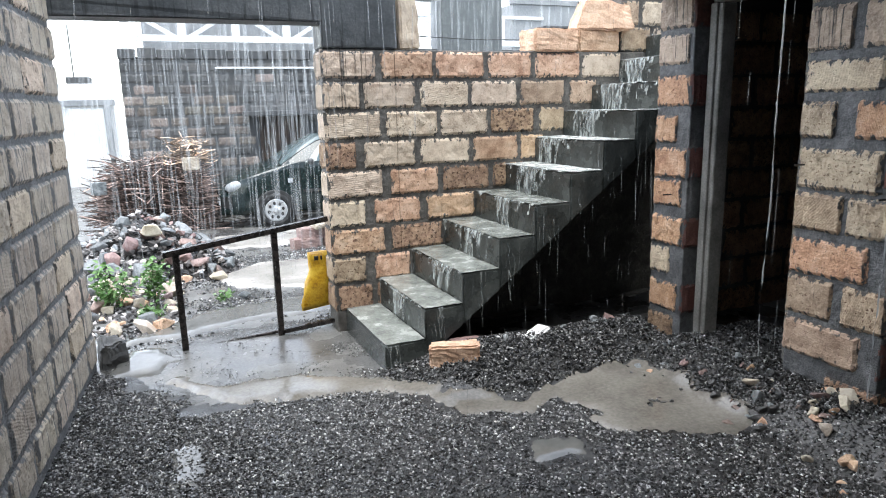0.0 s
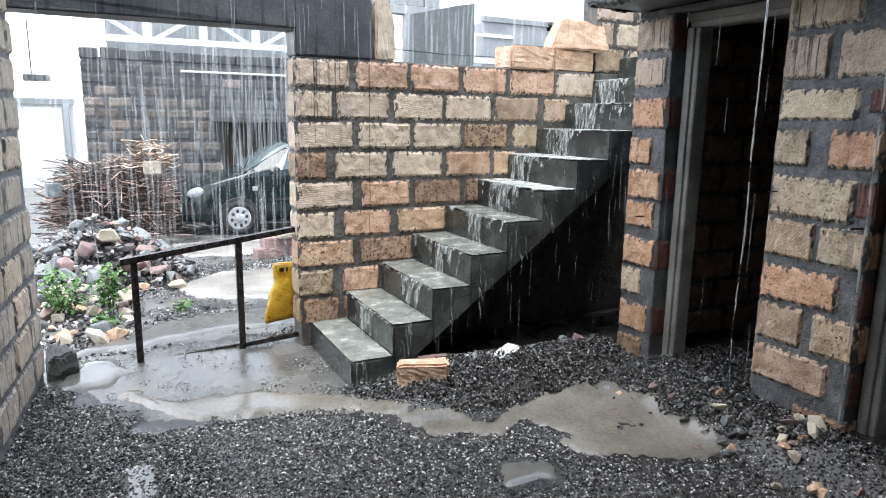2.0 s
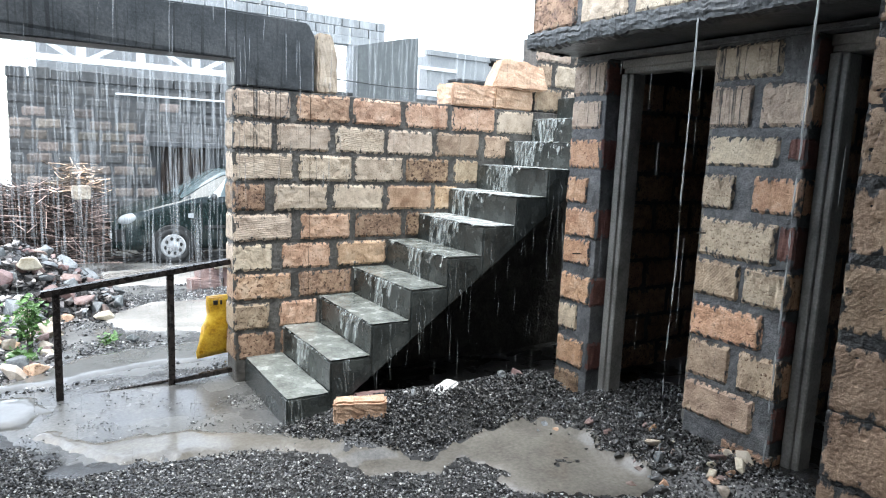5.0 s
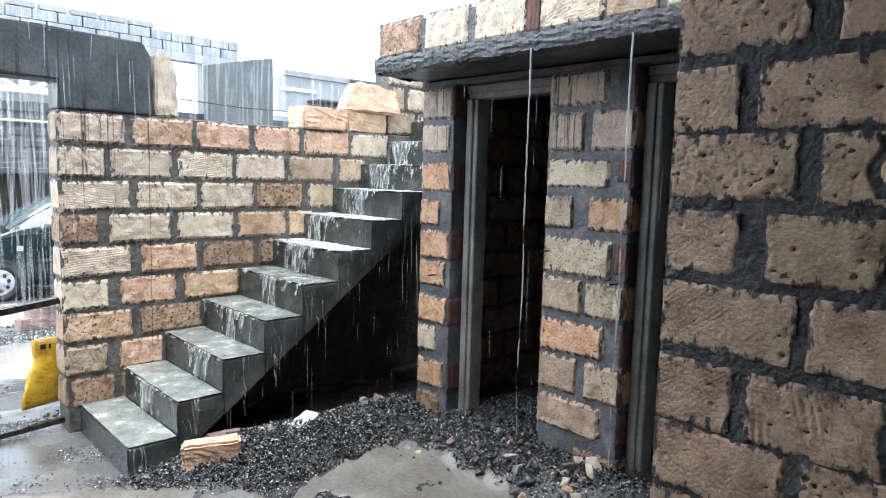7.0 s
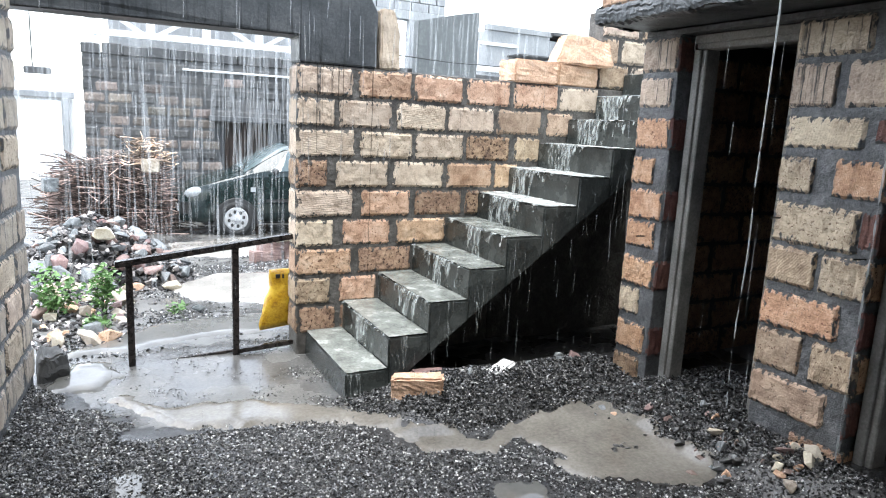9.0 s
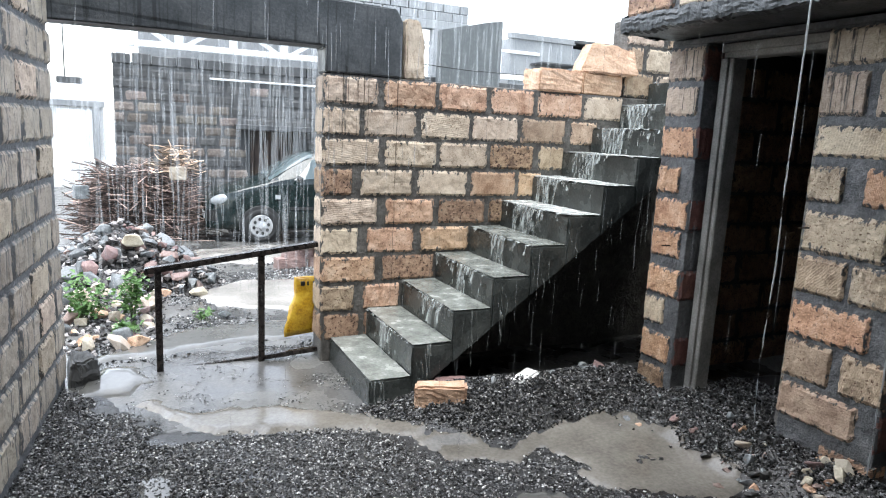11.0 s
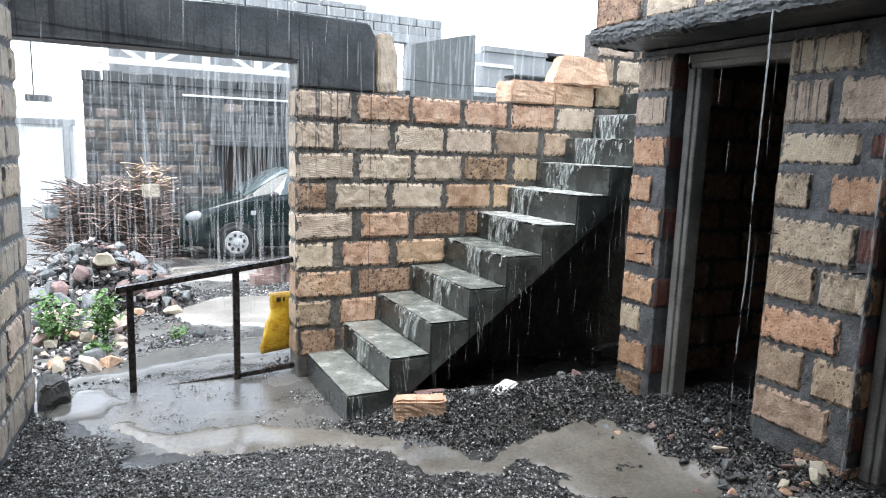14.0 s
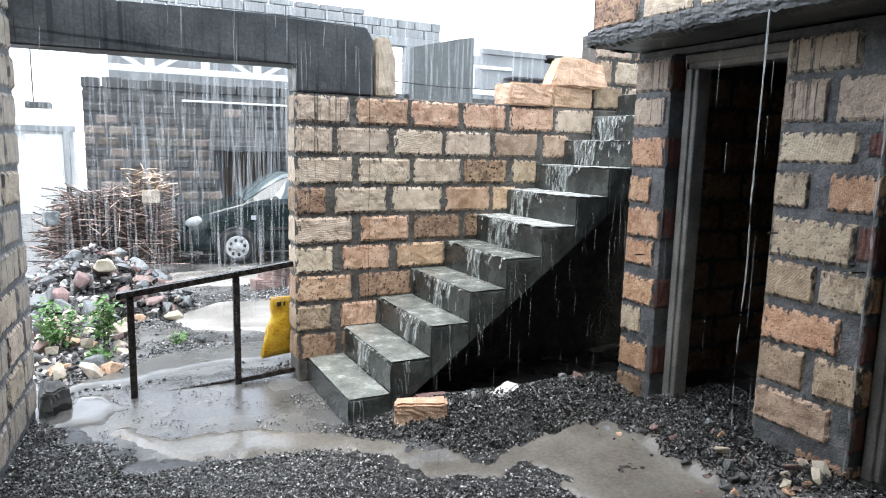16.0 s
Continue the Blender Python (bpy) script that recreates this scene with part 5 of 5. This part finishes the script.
# ---- brushwood pile ----
def brush(name, n, cx, cy, z0, w, d, h, material, label, seed, thick):
    rng = np.random.RandomState(seed)
    vs, fs = [], []
    for k in range(n):
        f = rng.rand()
        half = w * (1 - 0.45 * f ** 1.5)
        c = Vector((cx + rng.uniform(-half, half) * 0.6, cy + rng.uniform(-d, d) * (1 - 0.4 * f), z0 + h * f))
        L = rng.uniform(0.35, 1.0) * w
        yaw, tilt = rng.normal(0, 0.8), rng.normal(0, 0.2)
        dr = Vector((math.cos(yaw) * math.cos(tilt), math.sin(yaw) * math.cos(tilt), math.sin(tilt)))
        bend = Vector((0, rng.uniform(-0.05, 0.05), rng.uniform(-0.09, 0.05)))
        r = rng.uniform(*thick)
        side = dr.cross(Vector((0, 0, 1))).normalized()
        up = side.cross(dr)
        b = len(vs)
        for q, s in enumerate((-1, -0.35, 0.35, 1)):
            p = c + dr * (L * s / 2) + bend * (1 - s * s)
            rr = r * (1 - 0.15 * q)
            for a in range(4):
                vs.append(tuple(p + side * (rr * math.cos(a * 1.571)) + up * (rr * math.sin(a * 1.571))))
        for q in range(3):
            for a in range(4):
                fs.append((b + q * 4 + a, b + q * 4 + (a + 1) % 4, b + q * 4 + 4 + (a + 1) % 4, b + q * 4 + 4 + a))
        fs += [(b + 3, b + 2, b + 1, b), (b + 12, b + 13, b + 14, b + 15)]
    return tagged(new(name, mesh_of(name, vs, fs, material)), label, "brushwood", kind="stuff")


brush("brushwood_pile", 1700, 0.1, 11.9, -0.42, 1.3, 0.55, 1.15, M_STICK, "pile of reddish-brown cut branches by the wall", 1, (0.004, 0.012))
brush("brushwood_bundle", 110, 0.6, 11.8, 0.68, 0.62, 0.28, 0.42, M_STRAW, "bundle of pale dry sticks on the brushwood pile", 2, (0.006, 0.013))
core = obj("brushwood_core", rough_box(-0.8, 0.95, 11.75, 12.5, -0.5, 0.45, 3, 0.08, 0.05, 2.0), M_STICK)
tagged(core, "dense dark heart of the brushwood pile", "brushwood", kind="stuff")
loose_block(0.62, 11.25, 0.62, (0.24, 0.14, 0.2), 5, 0, 0, "pale block resting on the brushwood pile", 40, M_ROCKC)
loose_block(-0.75, 11.4, 0.3, (0.2, 0.2, 0.2), 15, 0, 0, "grey block at the side of the brushwood pile", 41, M_ROCK)


# ---- car ----
def lerp_table(table, x):
    for (a, va), (b, vb) in zip(table, table[1:]):
        if x <= b:
            return va + (vb - va) * (x - a) / (b - a)
    return table[-1][1]


TOP = [(0.0, 0.56), (0.03, 0.64), (0.12, 0.72), (0.3, 0.81), (0.6, 0.905), (0.88, 0.975), (1.2, 1.18), (1.55, 1.37), (1.8, 1.44), (2.2, 1.475), (2.8, 1.45), (3.2, 1.36), (3.42, 1.05), (3.52, 0.8)]
CARW = 1.5


def car_point(x, s):
    """A point of the car's skin: s runs from the near sill (0) over the top (1) to the far sill (2)."""
    top = lerp_table(TOP, x)
    inset = 0.30 * max(0.0, 1 - x / 0.55) ** 2.2 + 0.2 * max(0.0, (x - 3.0) / 0.52) ** 2
    belt = min(0.93 + 0.02 * x, top - 0.05)
    cabin = smooth01(0.9, 1.5, x) * smooth01(3.5, 3.2, x)
    sec = [(0.0, 0.10, 0.2), (0.12, 0.02, 0.27), (0.3, 0.0, 0.5), (0.45, 0.012, 0.7 if top > 0.8 else top - 0.12), (0.58, 0.035, belt), (0.8, 0.05 + 0.14 * cabin + 0.06, top - 0.045), (0.9, 0.32, top - 0.008), (1.0, CARW / 2, top + 0.012)]
    f = s if s <= 1 else 2 - s
    for (a, ya, za), (b, yb, zb) in zip(sec, sec[1:]):
        if f <= b:
            t = (f - a) / (b - a)
            y, z = ya + (yb - ya) * t, za + (zb - za) * t
            break
    y = inset + y * (CARW - 2 * inset) / CARW
    if s > 1:
        y = CARW - y
    return Vector((x, y, z))


def car_patch(x0, x1, s0, s1, nx, ns, lift=0.006, edge=None):
    bm = bmesh.new()
    g = []
    for i in range(nx + 1):
        col = []
        for j in range(ns + 1):
            x, s = x0 + (x1 - x0) * i / nx, s0 + (s1 - s0) * j / ns
            if edge:
                x, s = edge(i / nx, j / ns)
            p = car_point(x, s)
            e = 0.01
            nrm = (car_point(min(x + e, 3.5), s) - car_point(max(x - e, 0), s)).cross(car_point(x, min(s + e, 2)) - car_point(x, max(s - e, 0)))
            nrm.normalize()
            if nrm.dot(p - Vector((x, CARW / 2, 0.6))) < 0:
                nrm = -nrm
            col.append(bm.verts.new(p + nrm * lift))
        g.append(col)
    for i in range(nx):
        for j in range(ns):
            bm.faces.new((g[i][j], g[i + 1][j], g[i + 1][j + 1], g[i][j + 1]))
    bmesh.ops.recalc_face_normals(bm, faces=bm.faces[:])
    return bm


car = thing("car", 1.04, 11.05, ground_z(1.9, 11.2) - 0.005)
car.scale = (1.06, 1.06, 1.06)
bm = car_patch(0.0, 3.52, 0.0, 2.0, 44, 44, 0.0)
ends = [v for v in bm.verts if v.co.x < 0.001]
bm.faces.new(sorted(ends, key=lambda v: math.atan2(v.co.z - 0.4, v.co.y - 0.75)))
ends = [v for v in bm.verts if v.co.x > 3.519]
bm.faces.new(sorted(ends, key=lambda v: -math.atan2(v.co.z - 0.5, v.co.y - 0.75)))
body = part("body", bm, M_PAINT, car, smooth=True)
part("windscreen", car_patch(0.93, 1.64, 0.79, 1.21, 8, 10), M_GLASS, car, smooth=True)
part("side_window", car_patch(0, 0, 0, 0, 8, 4, 0.006, lambda a, b: (1.3 + 0.72 * a + 0.32 * b * (1 - a), 0.6 + 0.17 * b)), M_GLASS, car, smooth=True)
part("side_window", car_patch(0, 0, 0, 0, 8, 4, 0.006, lambda a, b: (2.1 + 0.8 * a, 0.6 + 0.17 * b)), M_GLASS, car, smooth=True)
part("wiper", tube((0.93, 0.25, 1.02), (1.1, 0.75, 1.14), 0.008, 6), M_DARK, car)
bm = bmesh.new()
bmesh.ops.create_uvsphere(bm, u_segments=16, v_segments=10, radius=1)
bmesh.ops.transform(bm, matrix=pose(0.2, 0.175, 0.655, 0, 0, -32) @ pose(0, 0, 0, 0, -14, 0) @ Matrix.Diagonal((0.165, 0.07, 0.082, 1)), verts=bm.verts[:])
part("headlight", bm, M_LAMP, car, "clear headlight", smooth=True)
part("bumper", car_patch(0.0, 0.42, 0.03, 0.33, 6, 6, 0.016), M_PAINT, car, smooth=True)
part("bumper_vent", car_patch(0.02, 0.16, 0.16, 0.30, 4, 3, 0.02), M_DARK, car, "black slotted vent")
part("number_plate", box(-0.02, -0.005, 0.42, 0.8, 0.34, 0.44, 0.002), M_WHITE, car, "plain white plate")
part("indicator", car_patch(1.0, 1.08, 0.435, 0.475, 3, 3, 0.012), M_LAMP, car, "small clear side lamp")
part("door_seam", car_patch(1.20, 1.208, 0.14, 0.6, 1, 8, 0.004), M_DARK, car)
part("door_seam", car_patch(2.05, 2.058, 0.14, 0.6, 1, 8, 0.004), M_DARK, car)
part("bonnet_seam", car_patch(0.1, 0.9, 0.62, 0.632, 8, 1, 0.004), M_DARK, car)
part("rub_strip", car_patch(1.23, 2.03, 0.31, 0.345, 6, 1, 0.012), M_DARK, car)
bm = bmesh.new()
bmesh.ops.create_uvsphere(bm, u_segments=12, v_segments=8, radius=1)
bmesh.ops.transform(bm, matrix=pose(1.36, -0.09, 1.0) @ Matrix.Diagonal((0.05, 0.09, 0.055, 1)), verts=bm.verts[:])
part("mirror", bm, M_DARK, car, smooth=True)


def wheel(x, y):
    """A tyre with a hubcap of eight openings."""
    def lathe(profile, seg=28):
        b = bmesh.new()
        rings = [[b.verts.new((r * math.cos(2 * math.pi * i / seg), d, r * math.sin(2 * math.pi * i / seg))) for i in range(seg)] for r, d in profile]
        for p, q in zip(rings, rings[1:]):
            for i in range(seg):
                b.faces.new((p[i], p[(i + 1) % seg], q[(i + 1) % seg], q[i]))
        bmesh.ops.recalc_face_normals(b, faces=b.faces[:])
        bmesh.ops.translate(b, vec=(x, y, 0.262), verts=b.verts[:])
        return b
    # Body is uncut: a black disc stands in for the wheel well's shade.
    arch = part("wheel_arch", lathe([(0.31, 0.004), (0.325, -0.006), (0.31, -0.012), (0.0, 0.004)]), M_DARK, car, smooth=True)
    t = part("tyre", lathe([(0.17, 0.0), (0.185, -0.028), (0.22, -0.04), (0.25, -0.032), (0.264, -0.015), (0.264, 0.12), (0.2, 0.15)]), M_TYRE, car, smooth=True)
    h = part("hubcap", lathe([(0.0, -0.03), (0.05, -0.033), (0.06, -0.026), (0.15, -0.022), (0.172, -0.03), (0.18, -0.02)]), M_ALLOY, t, "silver hubcap", smooth=True)
    # Solid black plugs stand in for the shaded holes of the hubcap.
    for k in range(8):
        a = k * math.pi / 4 + 0.2
        b = bmesh.new()
        bmesh.ops.create_cone(b, cap_ends=True, segments=10, radius1=0.024, radius2=0.022, depth=0.014)
        bmesh.ops.transform(b, matrix=pose(x + 0.112 * math.cos(a), y - 0.026, 0.262 + 0.112 * math.sin(a), 90) @ Matrix.Diagonal((1, 1.25, 1, 1)), verts=b.verts[:])
        part("hubcap_opening", b, M_DARK, h)


wheel(0.78, 0.0)
wheel(2.98, 0.0)
part("underside", box(0.3, 3.3, 0.12, CARW - 0.12, 0.16, 0.3, 0.02), M_DARK, car)
for wx in (0.78, 2.98):
    part("far_tyre", tube((wx, CARW - 0.17, 0.262), (wx, CARW - 0.01, 0.262), 0.262, 20), M_TYRE, car)
tagged(car, "small dark green hatchback parked in the wet yard", "car")

# ---- house behind the yard ----
HY = 13.6
house = thing("block_house", 2.5, HY, -0.55)


def hbox(name, x0, x1, y0, y1, z0, z1, m, bevel=0.01, label="", parent=None):
    return part(name, box(x0 - 2.5, x1 - 2.5, y0 - HY, y1 - HY, z0 + 0.55, z1 + 0.55, bevel), m, parent or house, label)


hw = hbox("wall", -0.29, 2.1, HY, HY + 0.3, -0.7, 2.5, M_FARWALL)
hbox("wall", 2.1, 2.95, HY, HY + 0.3, 1.42, 2.5, M_FARWALL)
hbox("wall", 2.95, 9.0, HY, HY + 0.3, -0.7, 2.5, M_FARWALL)
hbox("side_wall", -0.29, 0.0, HY + 0.3, HY + 5, -0.7, 2.5, M_FARWALL)
hbox("roof", -0.25, 9.0, HY + 0.05, HY + 5, 2.5, 2.54, M_CONC)
hbox("door_hood", 1.8, 3.3, HY - 0.32, HY, 1.42, 1.52, M_FARWALL)
fr = hbox("door_frame", 2.1, 2.18, HY + 0.05, HY + 0.15, -0.6, 1.42, M_WOOD)
hbox("door_frame", 2.87, 2.95, HY + 0.05, HY + 0.15, -0.6, 1.42, M_WOOD)
for k in range(4):
    hbox("door_board", 2.19 + k * 0.17, 2.35 + k * 0.17, HY + 0.1, HY + 0.13, -0.6, 1.41, M_WOOD, 0.004)
hbox("pipe", 1.35, 4.0, HY - 0.05, HY - 0.01, 2.32, 2.36, M_WHITE, 0.01, "thin pale pipe")
p = -0.31
while p < 6.0:
    n = srnd.uniform(0.33, 0.45)
    hbox("coping_block", p, p + n - 0.02, HY - 0.03, HY + 0.2, 2.5, 2.68 + srnd.uniform(-0.02, 0.03), M_FARWALL, 0.015)
    p += n
tagged(house, "low house of dark wet blockwork with a wooden door", "house")
k, z = 0, -0.35
while z < 2.45:
    p = -0.29 - 0.2 * (k % 2)
    while p < 4.0:
        n = 0.4 * srnd.uniform(0.9, 1.1)
        a, b = max(p, -0.29), p + n - 0.05
        if b - a > 0.1 and not (1.95 < (a + b) / 2 < 3.15 and z < 1.45):
            lay(house, (0, HY), (1, 0), a, b, z + 0.02, z + 0.18, "f" if (srnd.random() < 0.62 and 0.3 < z < 1.95 and a < 1.75) or srnd.random() < 0.06 else "d", 0.012)
        p += n
    z += 0.2
    k += 1

# ---- buildings beyond ----
far = thing("unfinished_building", 3.0, 15.3, -0.55)
FX, FZ = 3.0, -0.55


def fbox(parent, ox, oy, oz, name, x0, x1, y0, y1, z0, z1, m, bevel=0.01):
    return part(name, box(x0 - ox, x1 - ox, y0 - oy, y1 - oy, z0 - oz, z1 - oz, bevel), m, parent)


F = (far, 3.0, 15.3, -0.55)
fbox(*F, "ring_beam", -3.5, 7.6, 15.2, 15.5, 4.0, 4.2, M_FARGREY)
for x0, x1 in ((-3.5, -3.0), (6.68, 7.55)):
    fbox(*F, "pier", x0, x1, 15.2, 15.5, -0.6, 4.0, M_FARGREY)
for row in range(2):
    p = -0.5 + 0.2 * row
    while p < 7.55:
        fbox(*F, "block", p, min(p + 0.42, 7.58), 15.2, 15.45, 4.2 + row * 0.21, 4.395 + row * 0.21, M_FARGREY, 0.008)
        p += 0.45
p = -0.5
while p < 5.6:
    fbox(*F, "block", p, p + 0.5, 15.2, 15.45, 4.625, 4.74, M_FARGREY, 0.008)
    p += 0.56
tagged(far, "unfinished grey concrete-block storey with a notched top", "building")

truss = thing("roof_truss", 4.0, 18.0, 3.3)
T = (truss, 4.0, 18.0, 3.3)
fbox(*T, "bottom_chord", -0.3, 11.5, 17.95, 18.05, 3.22, 3.38, M_WHITE)
fbox(*T, "top_chord", -0.3, 11.5, 17.95, 18.05, 4.0, 4.1, M_WHITE)
for k in range(9):
    x = -0.18 + 1.28 * k
    fbox(*T, "upright", x - 0.1, x + 0.1, 17.96, 18.04, 3.36, 4.02, M_WHITE)
    if k % 2:
        for d in (-1, 1):
            part("brace", prism([(x - 4 + d * 0.1, 0.06), (x - 4 + d * 0.3, 0.06), (x - 4 + d * 1.3, 0.66), (x - 4 + d * 1.1, 0.66)], -0.03, 0.03), M_WHITE, truss)
for x in (-0.2, 11.3):
    fbox(*T, "column", x - 0.1, x + 0.1, 17.9, 18.1, -0.7, 3.25, M_WHITE)
tagged(truss, "white-painted steel roof truss behind the house", "truss")

shed = obj("shed_wall", box(0.2, 6.0, 19.0, 19.2, -0.7, 4.3, 0.01), M_FARGREY)
tagged(shed, "grey shed wall behind the steel truss", "wall", kind="structure")
tower = obj("wall_stub", prism([(4.52, 1.0), (5.62, 1.0), (5.62, 3.42), (5.3, 3.36), (4.52, 3.17)], 10.0, 10.2, 0.01), M_HAZE)
tagged(tower, "dark plastered stub of wall rising behind", "wall", kind="structure")
low = obj("yard_wall", box(3.9, 9.5, 10.3, 10.5, -0.5, 2.45, 0.01), M_FARWALL)
tagged(low, "dark block wall of the neighbouring plot", "wall", kind="structure")
blue = thing("grey_house", 12.0, 18.0, -0.55)
B = (blue, 12.0, 18.0, -0.55)
fbox(*B, "wall", 10.45, 12.75, 18.0, 21.0, -0.6, 4.45, M_FARGREY)
fbox(*B, "parapet", 10.4, 12.8, 17.95, 18.15, 4.45, 4.62, M_FARGREY)
fbox(*B, "wing", 12.75, 15.2, 18.0, 21.0, -0.6, 4.35, M_FARGREY)
fbox(*B, "wing_roof", 12.75, 15.3, 17.8, 21.0, 4.5, 4.6, M_FARWALL)
fbox(*B, "window", 13.0, 13.9, 17.97, 18.0, 3.3, 4.2, M_WALLWHITE)
fbox(*B, "awning", 11.2, 12.6, 17.3, 18.0, 3.72, 3.78, M_FARWALL)
tagged(blue, "grey house with a flat roof seen across the plots", "house")
white = thing("white_house", -1.5, 22.0, -0.6)
W = (white, -1.5, 22.0, -0.6)
fbox(*W, "wall", -6.0, -0.75, 22.0, 24.0, -0.7, 2.0, M_WALLWHITE)
fbox(*W, "upper_wall", -6.0, -1.0, 22.25, 24.0, 2.0, 2.42, M_WALLWHITE)
fbox(*W, "band", -6.0, -0.7, 21.9, 22.0, 1.78, 1.95, M_FARGREY)
fbox(*W, "gate", -1.95, -1.02, 21.94, 21.97, -0.55, 1.7, M_WHITE)
fbox(*W, "gate_post", -1.0, -0.85, 21.8, 22.0, -0.6, 1.78, M_FARGREY)
fbox(*W, "plinth", -6.0, -0.7, 21.8, 22.0, -0.7, 0.25, M_WALLWHITE)
fbox(*W, "tank", -1.93, -1.27, 22.3, 22.9, 2.42, 2.62, M_FARWALL, 0.03)
fbox(*W, "mast", -1.74, -1.7, 22.5, 22.54, 2.6, 4.1, M_FARWALL, 0.002)
tagged(white, "white-painted house with a pale gate and roof tank", "house")

# ---- rain ----
def streaks(name, n, region, length, width, seed, label, material=None):
    rng = np.random.RandomState(seed)
    vs, fs = [], []
    while len(fs) < n * 3:
        x, y, z = (rng.uniform(*r) for r in region)
        L = rng.uniform(*length) * (0.5 + rng.rand())
        w = rng.uniform(*width)
        lean = rng.normal(0, 0.03)
        b = len(vs)
        for q, zz in ((0.35, z), (1.0, z - L * 0.5), (0.3, z - L)):
            for a in range(3):
                vs.append((x + lean * (z - zz) + w * q * math.cos(a * 2.094), y + w * q * math.sin(a * 2.094), zz))
        for q in range(2):
            for a in range(3):
                fs.append((b + q * 3 + a, b + q * 3 + (a + 1) % 3, b + q * 3 + 3 + (a + 1) % 3, b + q * 3 + 3 + a))
    ob = new(name, mesh_of(name, vs, fs, material or M_RAIN))
    return tagged(ob, label, "rain", kind="stuff")


streaks("rain", 600, ((-2.0, 6.0), (4.6, 12.0), (-0.3, 5.0)), (0.2, 0.6), (0.002, 0.005), 1, "fine streaks of falling rain over the yard")
streaks("rain", 300, ((-0.3, 2.6), (1.8, 4.0), (0.2, 2.8)), (0.08, 0.25), (0.0008, 0.0016), 2, "fine streaks of rain falling inside the walls")
streaks("rain", 120, ((-0.4, 1.7), (4.0, 4.15), (1.3, 2.5)), (0.14, 0.36), (0.002, 0.0058), 3, "water dripping from the lintel beam")
streaks("rain", 50, ((2.40, 2.44), (1.0, 3.1), (0.6, 2.1)), (0.08, 0.3), (0.0012, 0.0025), 4, "water dripping from the edge of the slab")
streaks("rain", 70, ((1.3, 3.0), (3.3, 3.36), (0.1, 1.0)), (0.06, 0.2), (0.001, 0.002), 5, "water dripping from the side of the stair")
# Broad faint streaks, added to lift the far yard as haze does.
streaks("rain", 3200, ((-2.0, 6.0), (6.0, 12.5), (-0.3, 4.5)), (0.4, 1.1), (0.008, 0.022), 6, "veil of broad faint rain streaks added as haze over the yard", M_MIST)


def stream(x, y, z0, z1, r, seed):
    """A rope of falling water that breaks up towards its foot."""
    vs, fs, n = [], [], 90
    for j in range(n + 1):
        f = j / n
        z = z1 + (z0 - z1) * f
        gap = 0.1 if f > 0.2 and noise.noise(Vector((seed, f * 19, 0))) > 0.28 - 0.45 * f else 1.0
        rr = r * gap * (0.55 + 0.5 * abs(noise.noise(Vector((seed * 2.0, f * 34, 1)))) + 0.35 * (1 - f))
        cx = x + 0.03 * f * noise.noise(Vector((seed, f * 5, 3))) + 0.006 * noise.noise(Vector((seed, f * 26, 5)))
        for a in range(5):
            vs.append((cx + rr * math.cos(a * 1.257), y + rr * math.sin(a * 1.257), z))
    for j in range(n):
        for a in range(5):
            fs.append((j * 5 + a, j * 5 + (a + 1) % 5, j * 5 + 5 + (a + 1) % 5, j * 5 + 5 + a))
    ob = new("water_stream", mesh_of("water_stream", vs, fs, M_STREAM))
    ob.data.polygons.foreach_set("use_smooth", [True] * len(fs))
    return tagged(ob, "bright thread of rain water pouring off the slab", "water", group="streams off the slab", kind="stuff")


stream(2.40, 1.892, 0.05, 2.15, 0.0042, 1)
stream(2.40, 1.390, 0.05, 2.15, 0.0045, 3)
cable = obj("cable", joined(tube((3.2, 9.8, 2.62), (5.0, 9.85, 2.56), 0.008, 6), tube((5.0, 9.85, 2.56), (8.5, 9.9, 2.6), 0.008, 6)), M_DARK)
tagged(cable, "thin dark cable slung behind the wall", "cable")
# Dark drip stains from the beam, laid on the wall as thin strips.
for k, (x, z0, z1, w) in enumerate(((1.56, 0.42, 1.9, 0.009), (1.19, 1.35, 1.9, 0.012), (1.225, 1.6, 1.9, 0.007), (1.33, 1.62, 1.9, 0.012), (1.36, 1.3, 1.9, 0.006), (1.29, 1.7, 1.9, 0.008))):
    bm = bmesh.new()
    rows_ = []
    for j in range(25):
        f = j / 24
        xx = x + 0.006 * noise.noise(Vector((k * 3.0, f * 9, 0)))
        ww = w * (0.6 + 0.6 * abs(noise.noise(Vector((k, f * 14, 2.0))))) * (1 - 0.6 * f)
        z = z1 + (z0 - z1) * f
        rows_.append([bm.verts.new((xx - ww / 2, 4.1835, z)), bm.verts.new((xx, 4.1805, z)), bm.verts.new((xx + ww / 2, 4.1835, z))])
    for p, q in zip(rows_, rows_[1:]):
        for a in range(2):
            bm.faces.new((p[a], q[a], q[a + 1], p[a + 1]))
    tr = obj("trickle", bm, M_DRIP, smooth=True)
    tagged(tr, "dark drip stain running down the wall", "water", group="trickles on the wall", kind="stuff")
for y, z in ((2.86, 0.985), (2.02, 1.215), (1.62, 1.1)):
    nail = obj("nail", tube((2.70, y, z), (2.79, y - 0.02, z), 0.004, 6), M_METAL)
    tagged(nail, "rusty nail sticking out of the wall", "nail", group="nails in the wall")
